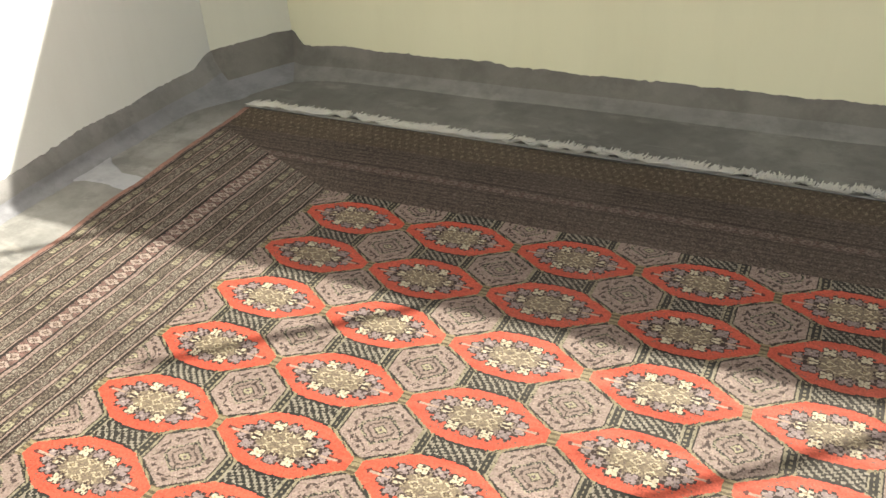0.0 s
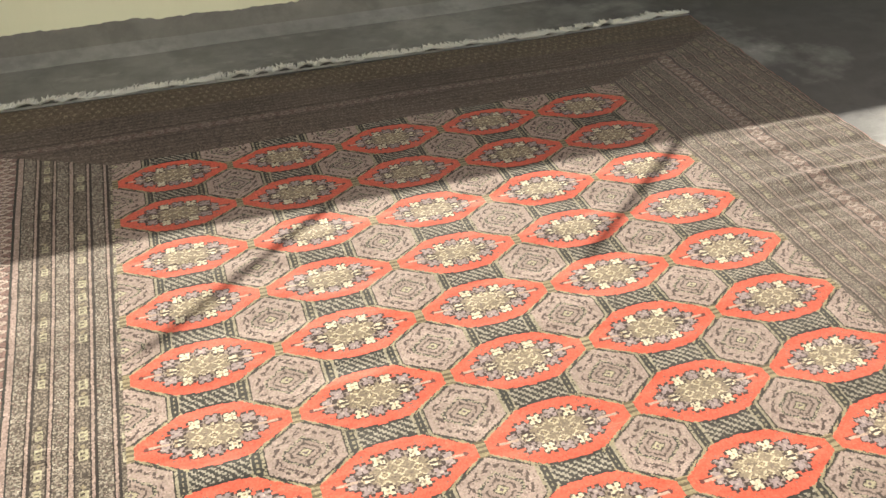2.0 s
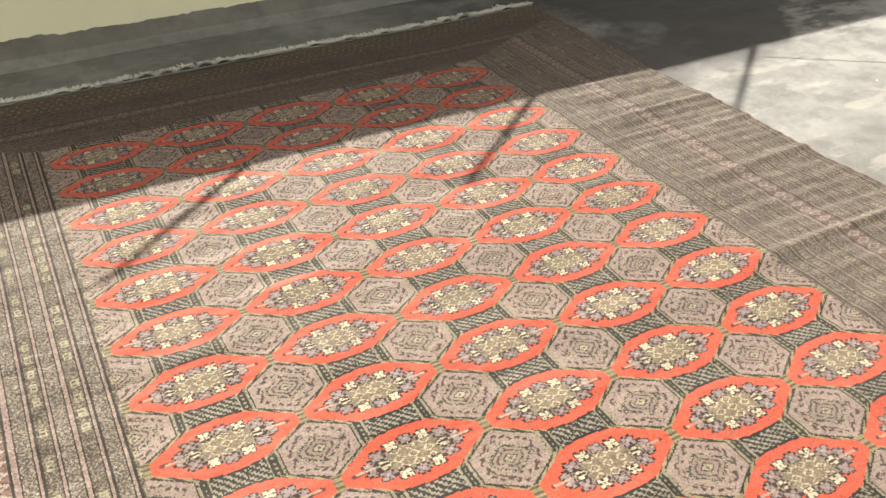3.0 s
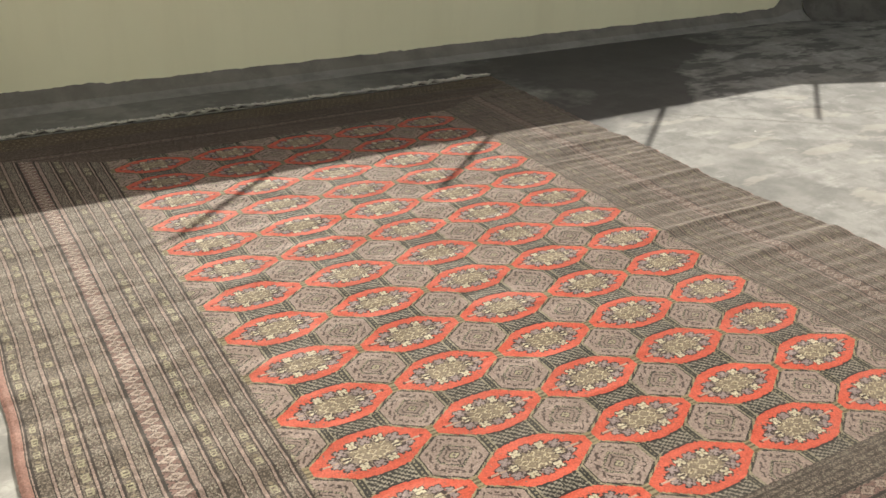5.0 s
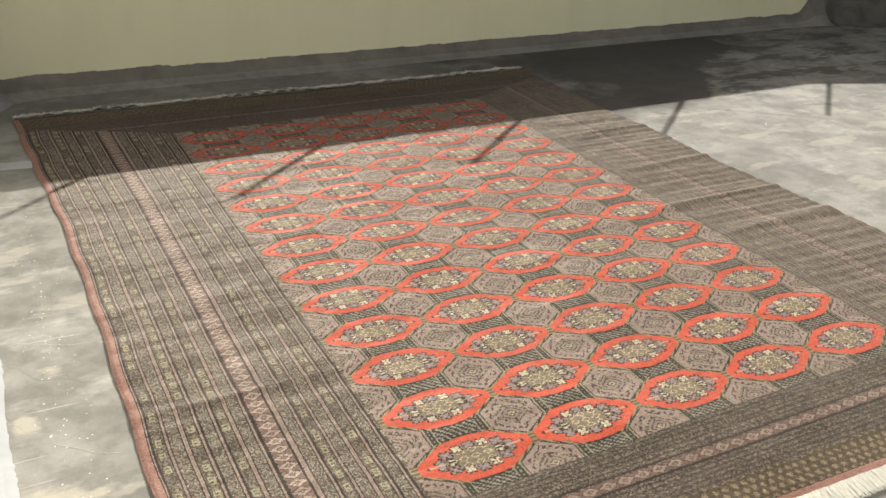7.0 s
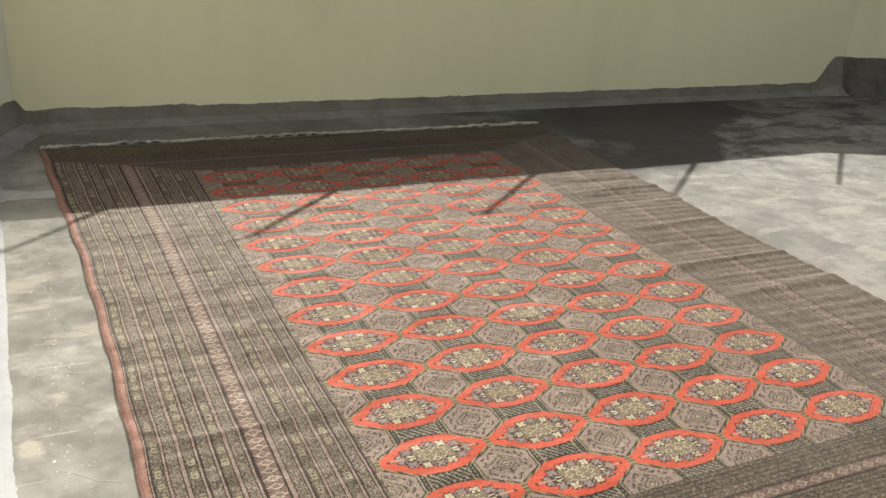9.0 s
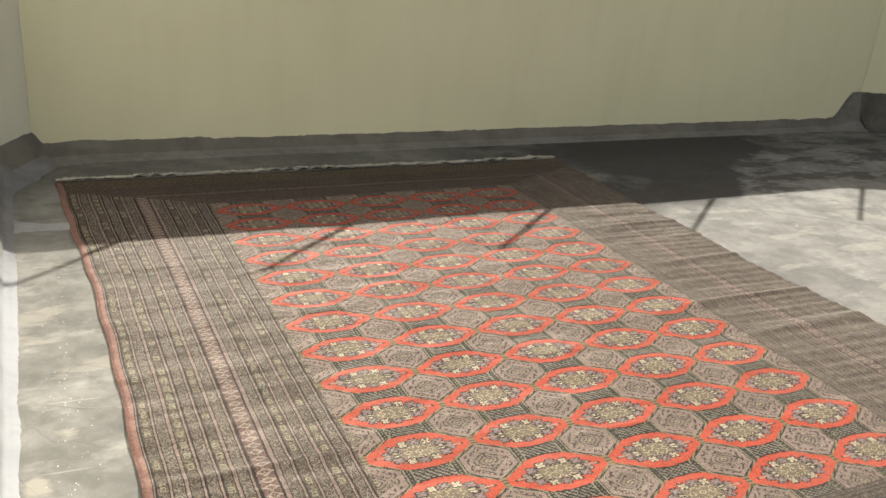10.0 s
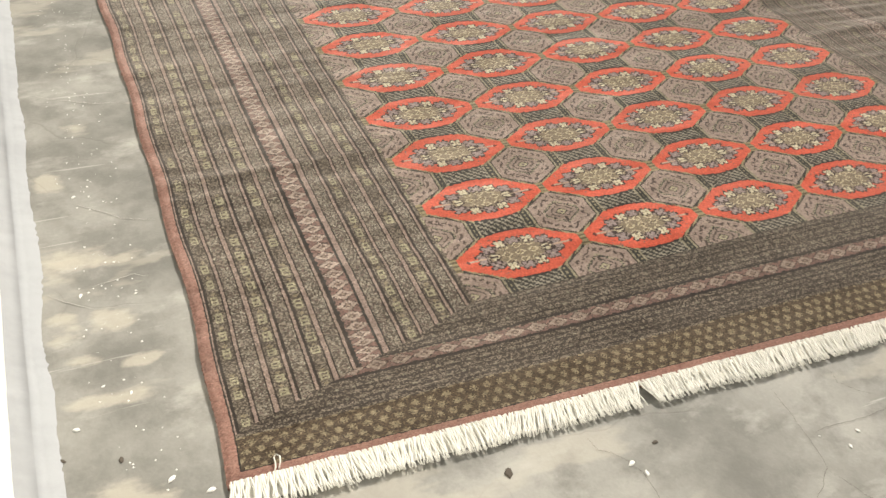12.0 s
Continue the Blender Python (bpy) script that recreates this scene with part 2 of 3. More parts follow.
def pile_material():
    """Wool pile: each knot has its own dyed colour, stored on the mesh."""
    m = Nodes("wool_pile", 0.95)
    dye = m.tree.nodes.new("ShaderNodeAttribute")
    dye.attribute_name = "dye"
    fuzz = m.noise(420, 2)
    wear = m.ramp(m.noise(2.2, 5, 0.6), (0.35, 0.0), (0.7, 1.0))
    c = m.mix(m.math("MULTIPLY", wear, 0.08), dye.outputs["Color"], (0.40, 0.34, 0.28))
    c = m.mix(m.math("MULTIPLY", fuzz, 0.22), c, (0.0, 0.0, 0.0))
    m.colour(c)
    m.bsdf.inputs["Specular IOR Level"].default_value = 0.25
    m.bsdf.inputs["Specular Tint"].default_value = (1.0, 0.91, 0.78, 1)
    m.bsdf.inputs["Roughness"].default_value = 0.60
    # the pile lies over towards the near end, more in some brushed places than in others
    lie = m.tree.nodes.new("ShaderNodeVectorMath")
    lie.operation = "SCALE"
    lie.inputs[0].default_value = NAP
    broad = m.noise(3.2, 4, 0.6, m.stretch(0.7, 3.0, 1.0, 0.08))
    streak = m.noise(3.0, 5, 0.62, m.stretch(0.9, 11.0, 1.0, -0.05))
    brushed = m.math("ADD", m.ramp(broad, (0.28, 0.35), (0.72, 0.85)), m.ramp(streak, (0.30, 0.15), (0.70, 0.75)))
    m.link(brushed, lie.inputs["Scale"])
    lean = m.tree.nodes.new("ShaderNodeVectorMath")
    lean.operation = "ADD"
    m.link(m.geo.outputs["Normal"], lean.inputs[0])
    m.link(lie.outputs[0], lean.inputs[1])
    unit = m.tree.nodes.new("ShaderNodeVectorMath")
    unit.operation = "NORMALIZE"
    m.link(lean.outputs[0], unit.inputs[0])
    nap = m.math("MULTIPLY", m.noise(9, 3), 90.0)
    m.bump(m.math("ADD", m.math("ADD", fuzz, nap), m.math("MULTIPLY", m.noise(60, 3), 1.5)), 0.16, 0.0006, unit.outputs[0])
    return m.mat


M_CREAM = plaster("cream_wall_paint", (0.75, 0.735, 0.54), (0.67, 0.65, 0.46))
M_WHITE = plaster("white_wall_paint", (0.77, 0.785, 0.745), (0.70, 0.71, 0.655))
M_PIER = plaster("grey_cream_wall_paint", (0.75, 0.75, 0.64), (0.68, 0.675, 0.56))
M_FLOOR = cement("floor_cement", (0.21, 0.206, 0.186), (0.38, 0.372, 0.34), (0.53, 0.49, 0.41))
M_DARK = cement("dark_cement", (0.18, 0.17, 0.148), (0.25, 0.236, 0.208))
M_PALE = cement("pale_cement", (0.22, 0.214, 0.196), (0.31, 0.302, 0.28))
M_MID = cement("mid_cement", (0.21, 0.205, 0.19), (0.30, 0.292, 0.275), sunlit_lime=(0.355, 0.365, 0.373))
M_WASH = cement("whitewashed_cement", (0.235, 0.236, 0.243), (0.31, 0.312, 0.322), sunlit_lime=(0.38, 0.393, 0.405))
M_LIME = cement("pale_blue_cement", (0.36, 0.365, 0.37), (0.47, 0.475, 0.48))
M_DEEP = cement("darkest_cement", (0.11, 0.104, 0.092), (0.165, 0.157, 0.14))
M_STEEL = plain("rusty_steel", (0.16, 0.09, 0.06), 0.7, 0.4)
M_PILE = pile_material()
M_YARN = plain("cotton_yarn", (0.84, 0.82, 0.75), 0.95, 0.0, 300, 0.25, 0.3)
M_FLAKE = plain("lime_flake", (0.8, 0.79, 0.75), 0.9)
M_CRACK = plain("crack_dirt", (0.115, 0.106, 0.092), 0.95)
M_CHALK = plain("scratched_cement", (0.44, 0.43, 0.395), 0.9)
M_SCRAP = plain("dark_scrap", (0.10, 0.085, 0.07), 0.85)


# ---- small builders ----
def mesh_object(name, verts, faces, mats, parent=None, slots=None, smooth=False):
    me = bpy.data.meshes.new(name)
    me.from_pydata([tuple(v) for v in verts], [], faces)
    for m in mats if isinstance(mats, (list, tuple)) else [mats]:
        me.materials.append(m)
    if slots is not None:
        me.polygons.foreach_set("material_index", slots)
    if smooth:
        me.polygons.foreach_set("use_smooth", [True] * len(me.polygons))
    me.update()
    ob = new(name, me)
    if parent:
        ob.parent = parent
    return ob


def rough(x, y, z=0.0, scale=1.0):
    return noise.noise((x * scale, y * scale, z * scale))


def prism(name, corners, z0, z1, mat):
    """An upright prism over a polygon given anticlockwise, with a small bevel."""
    bm = bmesh.new()
    low = [bm.verts.new((x, y, z0)) for x, y in corners]
    high = [bm.verts.new((x, y, z1)) for x, y in corners]
    n = len(corners)
    for i in range(n):
        bm.faces.new((low[i], low[(i + 1) % n], high[(i + 1) % n], high[i]))
    bm.faces.new(high)
    bm.faces.new(low[::-1])
    bmesh.ops.recalc_face_normals(bm, faces=bm.faces)
    bmesh.ops.bevel(bm, geom=[e for e in bm.edges if e.verts[0].co.z == z1 and e.verts[1].co.z == z1], offset=0.012, segments=2, affect="EDGES")
    me = bpy.data.meshes.new(name)
    bm.to_mesh(me)
    bm.free()
    me.materials.append(mat)
    return new(name, me)


# ---- floor and walls ----
def floor():
    n = 60
    edges = [-40.0] + list(np.linspace(-9, 9, n)) + [40.0]
    verts = []
    for y in edges:
        for x in edges:
            near = abs(x) < 8.5 and abs(y) < 8.5
            verts.append((x, y, GROUND + (0.0012 * rough(x, y, 3.1, 0.9) if near else 0.0)))
    k = len(edges)
    faces = [(j * k + i, j * k + i + 1, (j + 1) * k + i + 1, (j + 1) * k + i) for j in range(k - 1) for i in range(k - 1)]
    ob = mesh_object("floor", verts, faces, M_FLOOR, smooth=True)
    tagged(ob, "worn grey cement terrace floor with dust, cracks and damp patches", "floor", kind="structure")


def left_x(y):
    """The inner face of the white wall, which is not quite square to the far wall."""
    return LEFT_X0 + LEFT_SLOPE * y


def walls():
    t = 0.22
    ax, ay = PIER_A
    bx, by = PIER_B
    far = prism("wall_north", [(bx, FAR_Y), (CORNER_X, FAR_Y), (CORNER_X + 0.04, FAR_Y + t), (bx, FAR_Y + t)], GROUND - 0.1, WALL_H, M_CREAM)
    tagged(far, "cream yellow plastered boundary wall in shade", "wall", kind="structure")
    pier = prism("wall_corner", [(ax, ay), (bx - 0.001, by), (bx - 0.001, by + t), (ax - t, by + t), (ax - t, ay)], GROUND - 0.1, WALL_H - 0.002, M_PIER)
    tagged(pier, "white plastered wall corner cut off at a slant", "wall", kind="structure")
    left = prism("wall_west", [(left_x(-5) - t, -5), (left_x(-5), -5), (ax, ay - 0.001), (ax - t, ay - 0.001)], GROUND - 0.1, WALL_H, M_WHITE)
    tagged(left, "white plastered boundary wall, sunlit beyond a slanting shadow", "wall", kind="structure")
    ex, ey = CORNER_X + 3.2, FAR_Y - 3.2 * BEND
    right = prism("wall_northeast", [(CORNER_X + 0.002, FAR_Y), (ex, ey), (ex + t * 0.4, ey + t), (CORNER_X + 0.045, FAR_Y + t)], GROUND - 0.1, WALL_H, M_CREAM)
    tagged(right, "cream plastered boundary wall bending away at an angle", "wall", kind="structure")
    # unseen wall, made tall to cut the sky light from the right
    east = prism("added_wall_east", [(ex, -5), (ex + t, -5), (ex + t, ey), (ex, ey - 0.002)], GROUND - 0.1, UNSEEN_H, M_WHITE)
    tagged(east, "plain white side wall, unseen, added to cut sky light", "wall", kind="structure")
    # unseen wall added behind the camera to bounce sunlight onto the far wall
    south = prism("bounce_wall_south", [(left_x(-5) - t, -5.25), (ex + t, -5.25), (ex + t, -5.004), (left_x(-5) - t, -5.004)], GROUND - 0.1, UNSEEN_H, M_WHITE)
    tagged(south, "plain sunlit white wall, unseen, added to bounce light", "wall", kind="structure")


def skirting(name, start, end, inward0, inward1, inward, height, foot, mats, label, step=0.008, split=4):
    """A hand-laid cement fillet along a wall: a ragged dark band up the wall and a paler sloping foot.
    height and foot are functions of the distance from the start."""
    a, b = Vector(start), Vector(end)
    length = (b - a).length
    count = int(length / step) + 1
    verts, faces, slots = [], [], []
    for i in range(count + 1):
        s = length * i / count
        p = a.lerp(b, i / count)
        f = i / count
        d = Vector(inward)
        h, w = height(s), foot(s)
        reach = max(w, 0.05)
        if s < reach:
            d = d.lerp(Vector(inward0), 1 - s / reach)
        if length - s < reach:
            d = d.lerp(Vector(inward1), 1 - (length - s) / reach)
        rag = 0.010 * rough(p.x, p.y, 1.0, 6) + 0.005 * rough(p.x, p.y, 2.0, 38) + 0.003 * rough(p.x, p.y, 2.0, 110)
        wob = 0.008 * rough(p.x, p.y, 5.0, 4.5)
        bulge = 0.012 * rough(p.x, p.y, 8.0, 7)
        prof = ((-0.012, h + rag + 0.004), (0.006, h + rag), (0.013, h * 0.75 + rag), (0.022 + 0.12 * w, h * 0.45 + bulge * 0.3), (0.40 * w + bulge * 0.5, h * 0.2 + 0.006),
                (0.7 * w + wob * 0.5, h * 0.07 + 0.004), (w + wob, 0.0025), (w + wob + 0.004, -0.006))
        for off, z in prof:
            verts.append((p.x + d.x * off, p.y + d.y * off, GROUND + z))
    k = 8
    for i in range(count):
        for j in range(k - 1):
            faces.append((i * k + j, i * k + j + 1, (i + 1) * k + j + 1, (i + 1) * k + j))
            slots.append(0 if j < split else 1)
    ob = mesh_object(name, verts, faces, mats, slots=slots, smooth=True)
    tagged(ob, label, "skirting", kind="structure")
    return ob


def smooth(t):
    t = min(1.0, max(0.0, t))
    return t * t * (3 - 2 * t)


def mitre(n0, n1):
    return (n0 + n1) / (1 + n0.dot(n1))


def all_skirtings():
    a, c0, c1 = PIER_A, PIER_B, (CORNER_X, FAR_Y)
    n_far, n_left = Vector((0, -1)), Vector((1, 0))
    slant = (Vector(c0) - Vector(a)).normalized()
    n_pier = Vector((slant.y, -slant.x))
    along = Vector((1, -BEND)).normalized()
    n_right = Vector((along.y, -along.x))
    ma, mb, mc = mitre(n_left, n_pier), mitre(n_pier, n_far), mitre(n_far, n_right)
    length = CORNER_X - c0[0]

    def far_h(s):
        return SKIRT_H + LUMP_L * smooth((0.05 - s) / 0.05) + 0.010 * smooth((1.2 - s) / 0.6) + LUMP_R * smooth((s - length + 0.25) / 0.17)

    def far_w(s):
        return 0.125 + 0.05 * smooth((0.3 - s) / 0.3) + 0.05 * smooth((s - length + 0.3) / 0.3)

    # the pale foot colour paints in the sky light that its slope catches
    skirting("skirting_north", c0, c1, mb, mc, n_far, far_h, far_w, [M_DARK, M_PALE], "ragged dark grey cement skirting along the cream wall")
    skirting("skirting_corner", a, c0, ma, mb, n_pier, lambda s: SKIRT_H + LUMP_L + 0.01, lambda s: 0.175, [M_DARK, M_WASH], "dark cement lump built up in the wall corner", 0.01)
    end = (left_x(-4.98), -4.98)
    skirting("skirting_west", a, end, ma, n_left, n_left, lambda s: 0.098 - 0.036 * smooth((s - 0.6) / 0.6) + 0.028 * smooth((0.12 - s) / 0.1) - 0.03 * smooth((s - 1.4) / 0.8),
             lambda s: 0.068 + 0.11 * smooth((0.3 - s) / 0.3) - 0.008 * smooth((s - 1.5) / 1.5) + 0.007 * rough(s, 3.0, 0, 9) + 0.009 * abs(rough(s, 7.0, 0, 120)), [M_MID, M_WASH], "whitewashed grey cement skirting along the white wall", split=3)
    e1 = (CORNER_X + 3.2, FAR_Y - 3.2 * BEND)
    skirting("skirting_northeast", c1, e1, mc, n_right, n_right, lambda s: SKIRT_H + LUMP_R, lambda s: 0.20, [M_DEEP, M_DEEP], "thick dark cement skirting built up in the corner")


def floor_line(name, way, width, mat, label, category, seed):
    """A thin crooked line on the cement through the given places: a crack or a scratch."""
    pts = []
    for (ax, ay), (bx, by) in zip(way, way[1:]):
        count = max(4, int(math.hypot(bx - ax, by - ay) / 0.009))
        pts += [(ax + (bx - ax) * k / count, ay + (by - ay) * k / count) for k in range(count)]
    pts.append(way[-1])
    pts = [(x + 0.007 * rough(x, y, seed, 22) + 0.003 * rough(x, y, seed + 5, 75), y + 0.007 * rough(x, y, seed + 9, 22) + 0.003 * rough(x, y, seed + 3, 75)) for x, y in pts]
    verts, faces = [], []
    for k, (x, y) in enumerate(pts):
        x0, y0 = pts[max(0, k - 1)]
        x1, y1 = pts[min(len(pts) - 1, k + 1)]
        size = math.hypot(x1 - x0, y1 - y0)
        w = 0.5 * width * (0.55 + 0.7 * abs(rough(k * 0.37, seed))) * min(1.0, 0.25 + k * 0.2, 0.25 + (len(pts) - 1 - k) * 0.2)
        nx, ny = -(y1 - y0) / size * w, (x1 - x0) / size * w
        verts += [(x - nx, y - ny, GROUND + 0.0016), (x + nx, y + ny, GROUND + 0.0016)]
        if k:
            faces.append((2 * k - 2, 2 * k, 2 * k + 1, 2 * k - 1))
    ob = mesh_object(name, verts, faces, mat)
    tagged(ob, label, category, kind="structure")


def floor_lines():
    floor_line("floor_crack", ((2.28, -0.36), (2.6, -0.6), (2.98, -0.88)), 0.007, M_DARK, "long thin crack in the grey cement floor", "crack", 1)
    for n, way in enumerate(CRACKS):
        floor_line("floor_crack", way, 0.0009, M_CRACK, "hairline crack branching through the grey cement floor", "crack", n + 2)
    for n, way in enumerate(SCRATCHES):
        floor_line("floor_scratch", way, 0.0026, M_CHALK, "pale scratch left by the trowel on the cement", "scratch", n + 20)


def smear(name, outline, mat, label, thick=0.004):
    """A thin trowelled layer on the floor, with a feathered edge."""
    cx = sum(p[0] for p in outline) / len(outline)
    cy = sum(p[1] for p in outline) / len(outline)
    pts = []
    n = len(outline)
    for i in range(n):
        a, b = Vector(outline[i]), Vector(outline[(i + 1) % n])
        for k in range(10):
            p = a.lerp(b, k / 10)
            pts.append((p.x + 0.008 * rough(p.x, p.y, 4, 14), p.y + 0.008 * rough(p.x, p.y, 9, 14)))
    verts = [(x, y, GROUND + 0.0004) for x, y in pts] + [(cx + (x - cx) * 0.93, cy + (y - cy) * 0.9, GROUND + thick) for x, y in pts]
    m = len(pts)
    faces = [(i, (i + 1) % m, m + (i + 1) % m, m + i) for i in range(m)] + [tuple(range(m, 2 * m))]
    ob = mesh_object(name, verts, faces, mat)
    tagged(ob, label, "cement patch", kind="structure")


# ---- fence posts on the wall ----
def fence_posts():
    """Angle-iron posts set in the top of the far wall."""
    first = None
    for x, y in POSTS:
        m = pose(x, y, WALL_H, 0, 0, 8)
        if first is None:
            base = new("fence_post")
            s, t, h = 0.021, 0.004, POST_H
            verts = []
            shape = ((0, 0), (s, 0), (s, t), (t, t), (t, s), (0, s))
            for z in (-0.05, h):
                verts += [(px - s / 2, py - s / 2, z) for px, py in shape]
            faces = [(i, (i + 1) % 6, 6 + (i + 1) % 6, 6 + i) for i in range(6)] + [(0, 5, 4, 3, 2, 1), (6, 7, 8, 9, 10, 11)]
            mesh_object("upright", verts, faces, M_STEEL, base)
            pad = [(0.05 * math.cos(k * math.pi / 5), 0.05 * math.sin(k * math.pi / 5)) for k in range(10)]
            verts = [(px, py, -0.004) for px, py in pad] + [(px * 0.6, py * 0.6, 0.018) for px, py in pad]
            faces = [(i, (i + 1) % 10, 10 + (i + 1) % 10, 10 + i) for i in range(10)] + [tuple(range(10, 20))]
            mesh_object("mortar_collar", verts, faces, M_PALE, base)
            tagged(base, "thin rusty angle-iron post set in the wall top", "fence post", "posts on the boundary wall")
            base.matrix_world = m
            first = base
        else:
            copy_thing(first, m)


# ---- the carpet ----
RED, BLACK, PINK = (0.80, 0.136, 0.074), (0.020, 0.022, 0.020), (0.44, 0.335, 0.28)
MAUVE = (0.15, 0.105, 0.115)
SELVEDGE, ROSE = (0.46, 0.255, 0.20), (0.38, 0.28, 0.235)
PX, PY = 0.30, 0.30 * RATIO
SIDE, ENDB = 0.53, 0.40
FIELD = (-0.155, 1.355, -12 * PY - 0.5 * PY - 0.012, 0.5 * PY + 0.012)


def paint(img, mask, colour):
    img[mask] = colour


def carpet_dye(u, v, rng):
    """The woven colours on the nominal plan of the carpet, and the number of the motif that each knot belongs to."""
    shape = u.shape
    img = np.zeros(shape + (3,))
    ident = np.zeros(shape, int)
    pick = rng.random(shape)
    s = np.minimum(u - (FIELD[0] - SIDE), FIELD[1] + SIDE - u)
    e = np.minimum(v - (FIELD[2] - ENDB), FIELD[3] + ENDB - v)
    inside = (u > FIELD[0]) & (u < FIELD[1]) & (v > FIELD[2]) & (v < FIELD[3])

    # field: green-black ground with slanting pale dashes
    a = (u + PX / 2) % PX - PX / 2
    b = (v + PY / 2) % PY - PY / 2
    row = np.floor((v + 3 * PY) / 0.0056).astype(int)
    dash = ((u + row * 0.0052) % 0.0165) < 0.0080
    img[:] = (0.030, 0.030, 0.025)
    paint(img, dash & (pick < 0.85), (0.37, 0.335, 0.26))
    paint(img, ~dash & (pick < 0.15), BLACK)
    # hexagons between four medallions
    p = (u % PX) - PX / 2
    q = (v % PY) - PY / 2
    k = PY / 0.195
    h = np.maximum(np.abs(p) / 0.077, (np.abs(q) / k + 0.66 * np.abs(p)) / 0.0845)
    hexa = h < 1.0
    lines = np.abs(q) / k + 0.66 * np.abs(p)
    paint(img, hexa, PINK)
    paint(img, hexa & (pick < 0.12), (0.29, 0.21, 0.18))
    paint(img, hexa & (pick > 0.90), (0.40, 0.33, 0.25))
    # a crooked broken line in the outer ring, then a dashed ring, a thin ring and a small heart
    wander = 0.0035 * np.sin(np.arctan2(q, p) * 14)
    ring = np.maximum(np.abs(p) / 0.052, lines / 0.0615)
    paint(img, hexa & (np.abs(ring + wander * 16 - 1.0) < 0.060) & ((np.abs(u * 1.3 - v) % 0.024) < 0.015), (0.095, 0.066, 0.056))
    paint(img, hexa & (np.abs(ring - 0.87) < 0.035) & ((np.abs(u + v) % 0.034) < 0.011), (0.090, 0.062, 0.053))
    d = np.maximum(np.abs(p) / 0.043, (np.abs(q) / k + 0.78 * np.abs(p)) / 0.0420)
    paint(img, (d < 1.0) & (pick < 0.78), (0.035, 0.036, 0.031))
    paint(img, (d < 1.0) & (d > 0.88) & (((u + 2 * v) % 0.013) < 0.0055), (0.42, 0.38, 0.25))
    paint(img, d < 0.82, (0.38, 0.29, 0.24))
    paint(img, (np.abs(d - 0.58) < 0.06) & (pick < 0.8), (0.10, 0.072, 0.060))
    paint(img, (np.abs(p) + np.abs(q) / k * 1.25 < 0.0165), (0.050, 0.040, 0.034))
    paint(img, (np.abs(p) + np.abs(q) / k * 1.25 < 0.0125), (0.50, 0.45, 0.29))
    paint(img, (np.abs(p) + np.abs(q) / k * 1.25 < 0.0050), MAUVE)
    paint(img, (np.abs(p) < 0.0022) & (np.abs(q) / k < 0.034) & (np.abs(q) / k > 0.018) & (pick < 0.85), (0.075, 0.055, 0.045))
    paint(img, hexa & (h > 0.92), (0.030, 0.028, 0.023))
    paint(img, hexa & (h > 0.945) & (np.abs(p) > 0.070) & (pick < 0.85), (0.36, 0.32, 0.21))
    # end ladders of the dark bars
    lad = np.abs(np.abs(a) - 0.0635)
    mid = np.abs(q) < 0.034 * k
    paint(img, (lad < 0.0105) & mid & ~hexa, (0.028, 0.030, 0.026))
    paint(img, (np.abs(lad - 0.0090) < 0.0018) & mid & ~hexa & (pick < 0.9), (0.38, 0.34, 0.235))
    paint(img, (lad < 0.0020) & mid & ~hexa & ((v % 0.012) < 0.006), (0.32, 0.28, 0.18))
    # medallions
    aa, bb = np.abs(a), np.abs(b) / k
    edge = np.where(aa < 0.06, 0.0745 - 0.007 * (aa / 0.06) ** 2, 0.0675 - 0.054 * (aa - 0.06) / 0.083)
    red = (aa < 0.141) & (bb < edge)
    rim = (aa < 0.150) & (bb < edge + 0.0066) & ~red & (aa > 0.050)
    paint(img, rim, BLACK)
    paint(img, rim & (((aa + bb) % 0.0135) < 0.0085), (0.37, 0.32, 0.185))
    rim = (bb < edge + 0.005) & ~red & (aa < 0.052)
    paint(img, rim, BLACK)
    tip = (aa > 0.139) & (bb < 0.021)
    paint(img, tip, (0.35, 0.29, 0.16))
    paint(img, tip & (((v * 1.0) % 0.012) < 0.005), (0.14, 0.11, 0.06))
    paint(img, red, RED)
    paint(img, red & (pick < 0.2), (0.70, 0.108, 0.057))
    # stems to the tips
    stem = red & (bb < 0.0035) & (aa > 0.08) & (aa < 0.124)
    paint(img, stem, (0.20, 0.05, 0.035))
    paint(img, red & (np.abs(aa - 0.119) + bb < 0.0065), (0.17, 0.045, 0.036))
    paint(img, red & (aa / 0.102 + bb / 0.062 < 1.0) & (bb < 0.045), (0.33, 0.26, 0.22))
    # a heart of small cream lozenges on a brown ground
    heart = red & (aa / 0.076 + bb / 0.046 < 1.0)
    paint(img, heart, (0.26, 0.205, 0.14))
    paint(img, heart & (pick < 0.3), (0.38, 0.31, 0.20))
    la = np.abs(((a + 0.0150) % 0.030) - 0.0150) / 0.0150
    lb = np.abs(((b / k + 0.0110) % 0.022) - 0.0110) / 0.0110
    paint(img, heart & (la + lb < 0.90), (0.66, 0.57, 0.38))
    paint(img, heart & (la + lb < 0.56), (0.20, 0.15, 0.10))
    paint(img, heart & (la + lb < 0.26), (0.42, 0.34, 0.20))

    def stamp(cx, cy, rows, cell, colours):
        """Weaves a small stepped figure, mirrored into all four quarters of each medallion."""
        hw, hh = len(rows[0]) * cell / 2, len(rows) * cell * 0.92 / 2
        ci = np.floor((aa - cx + hw) / cell).astype(int)
        ri = np.floor((bb - cy + hh) / (cell * 0.92)).astype(int)
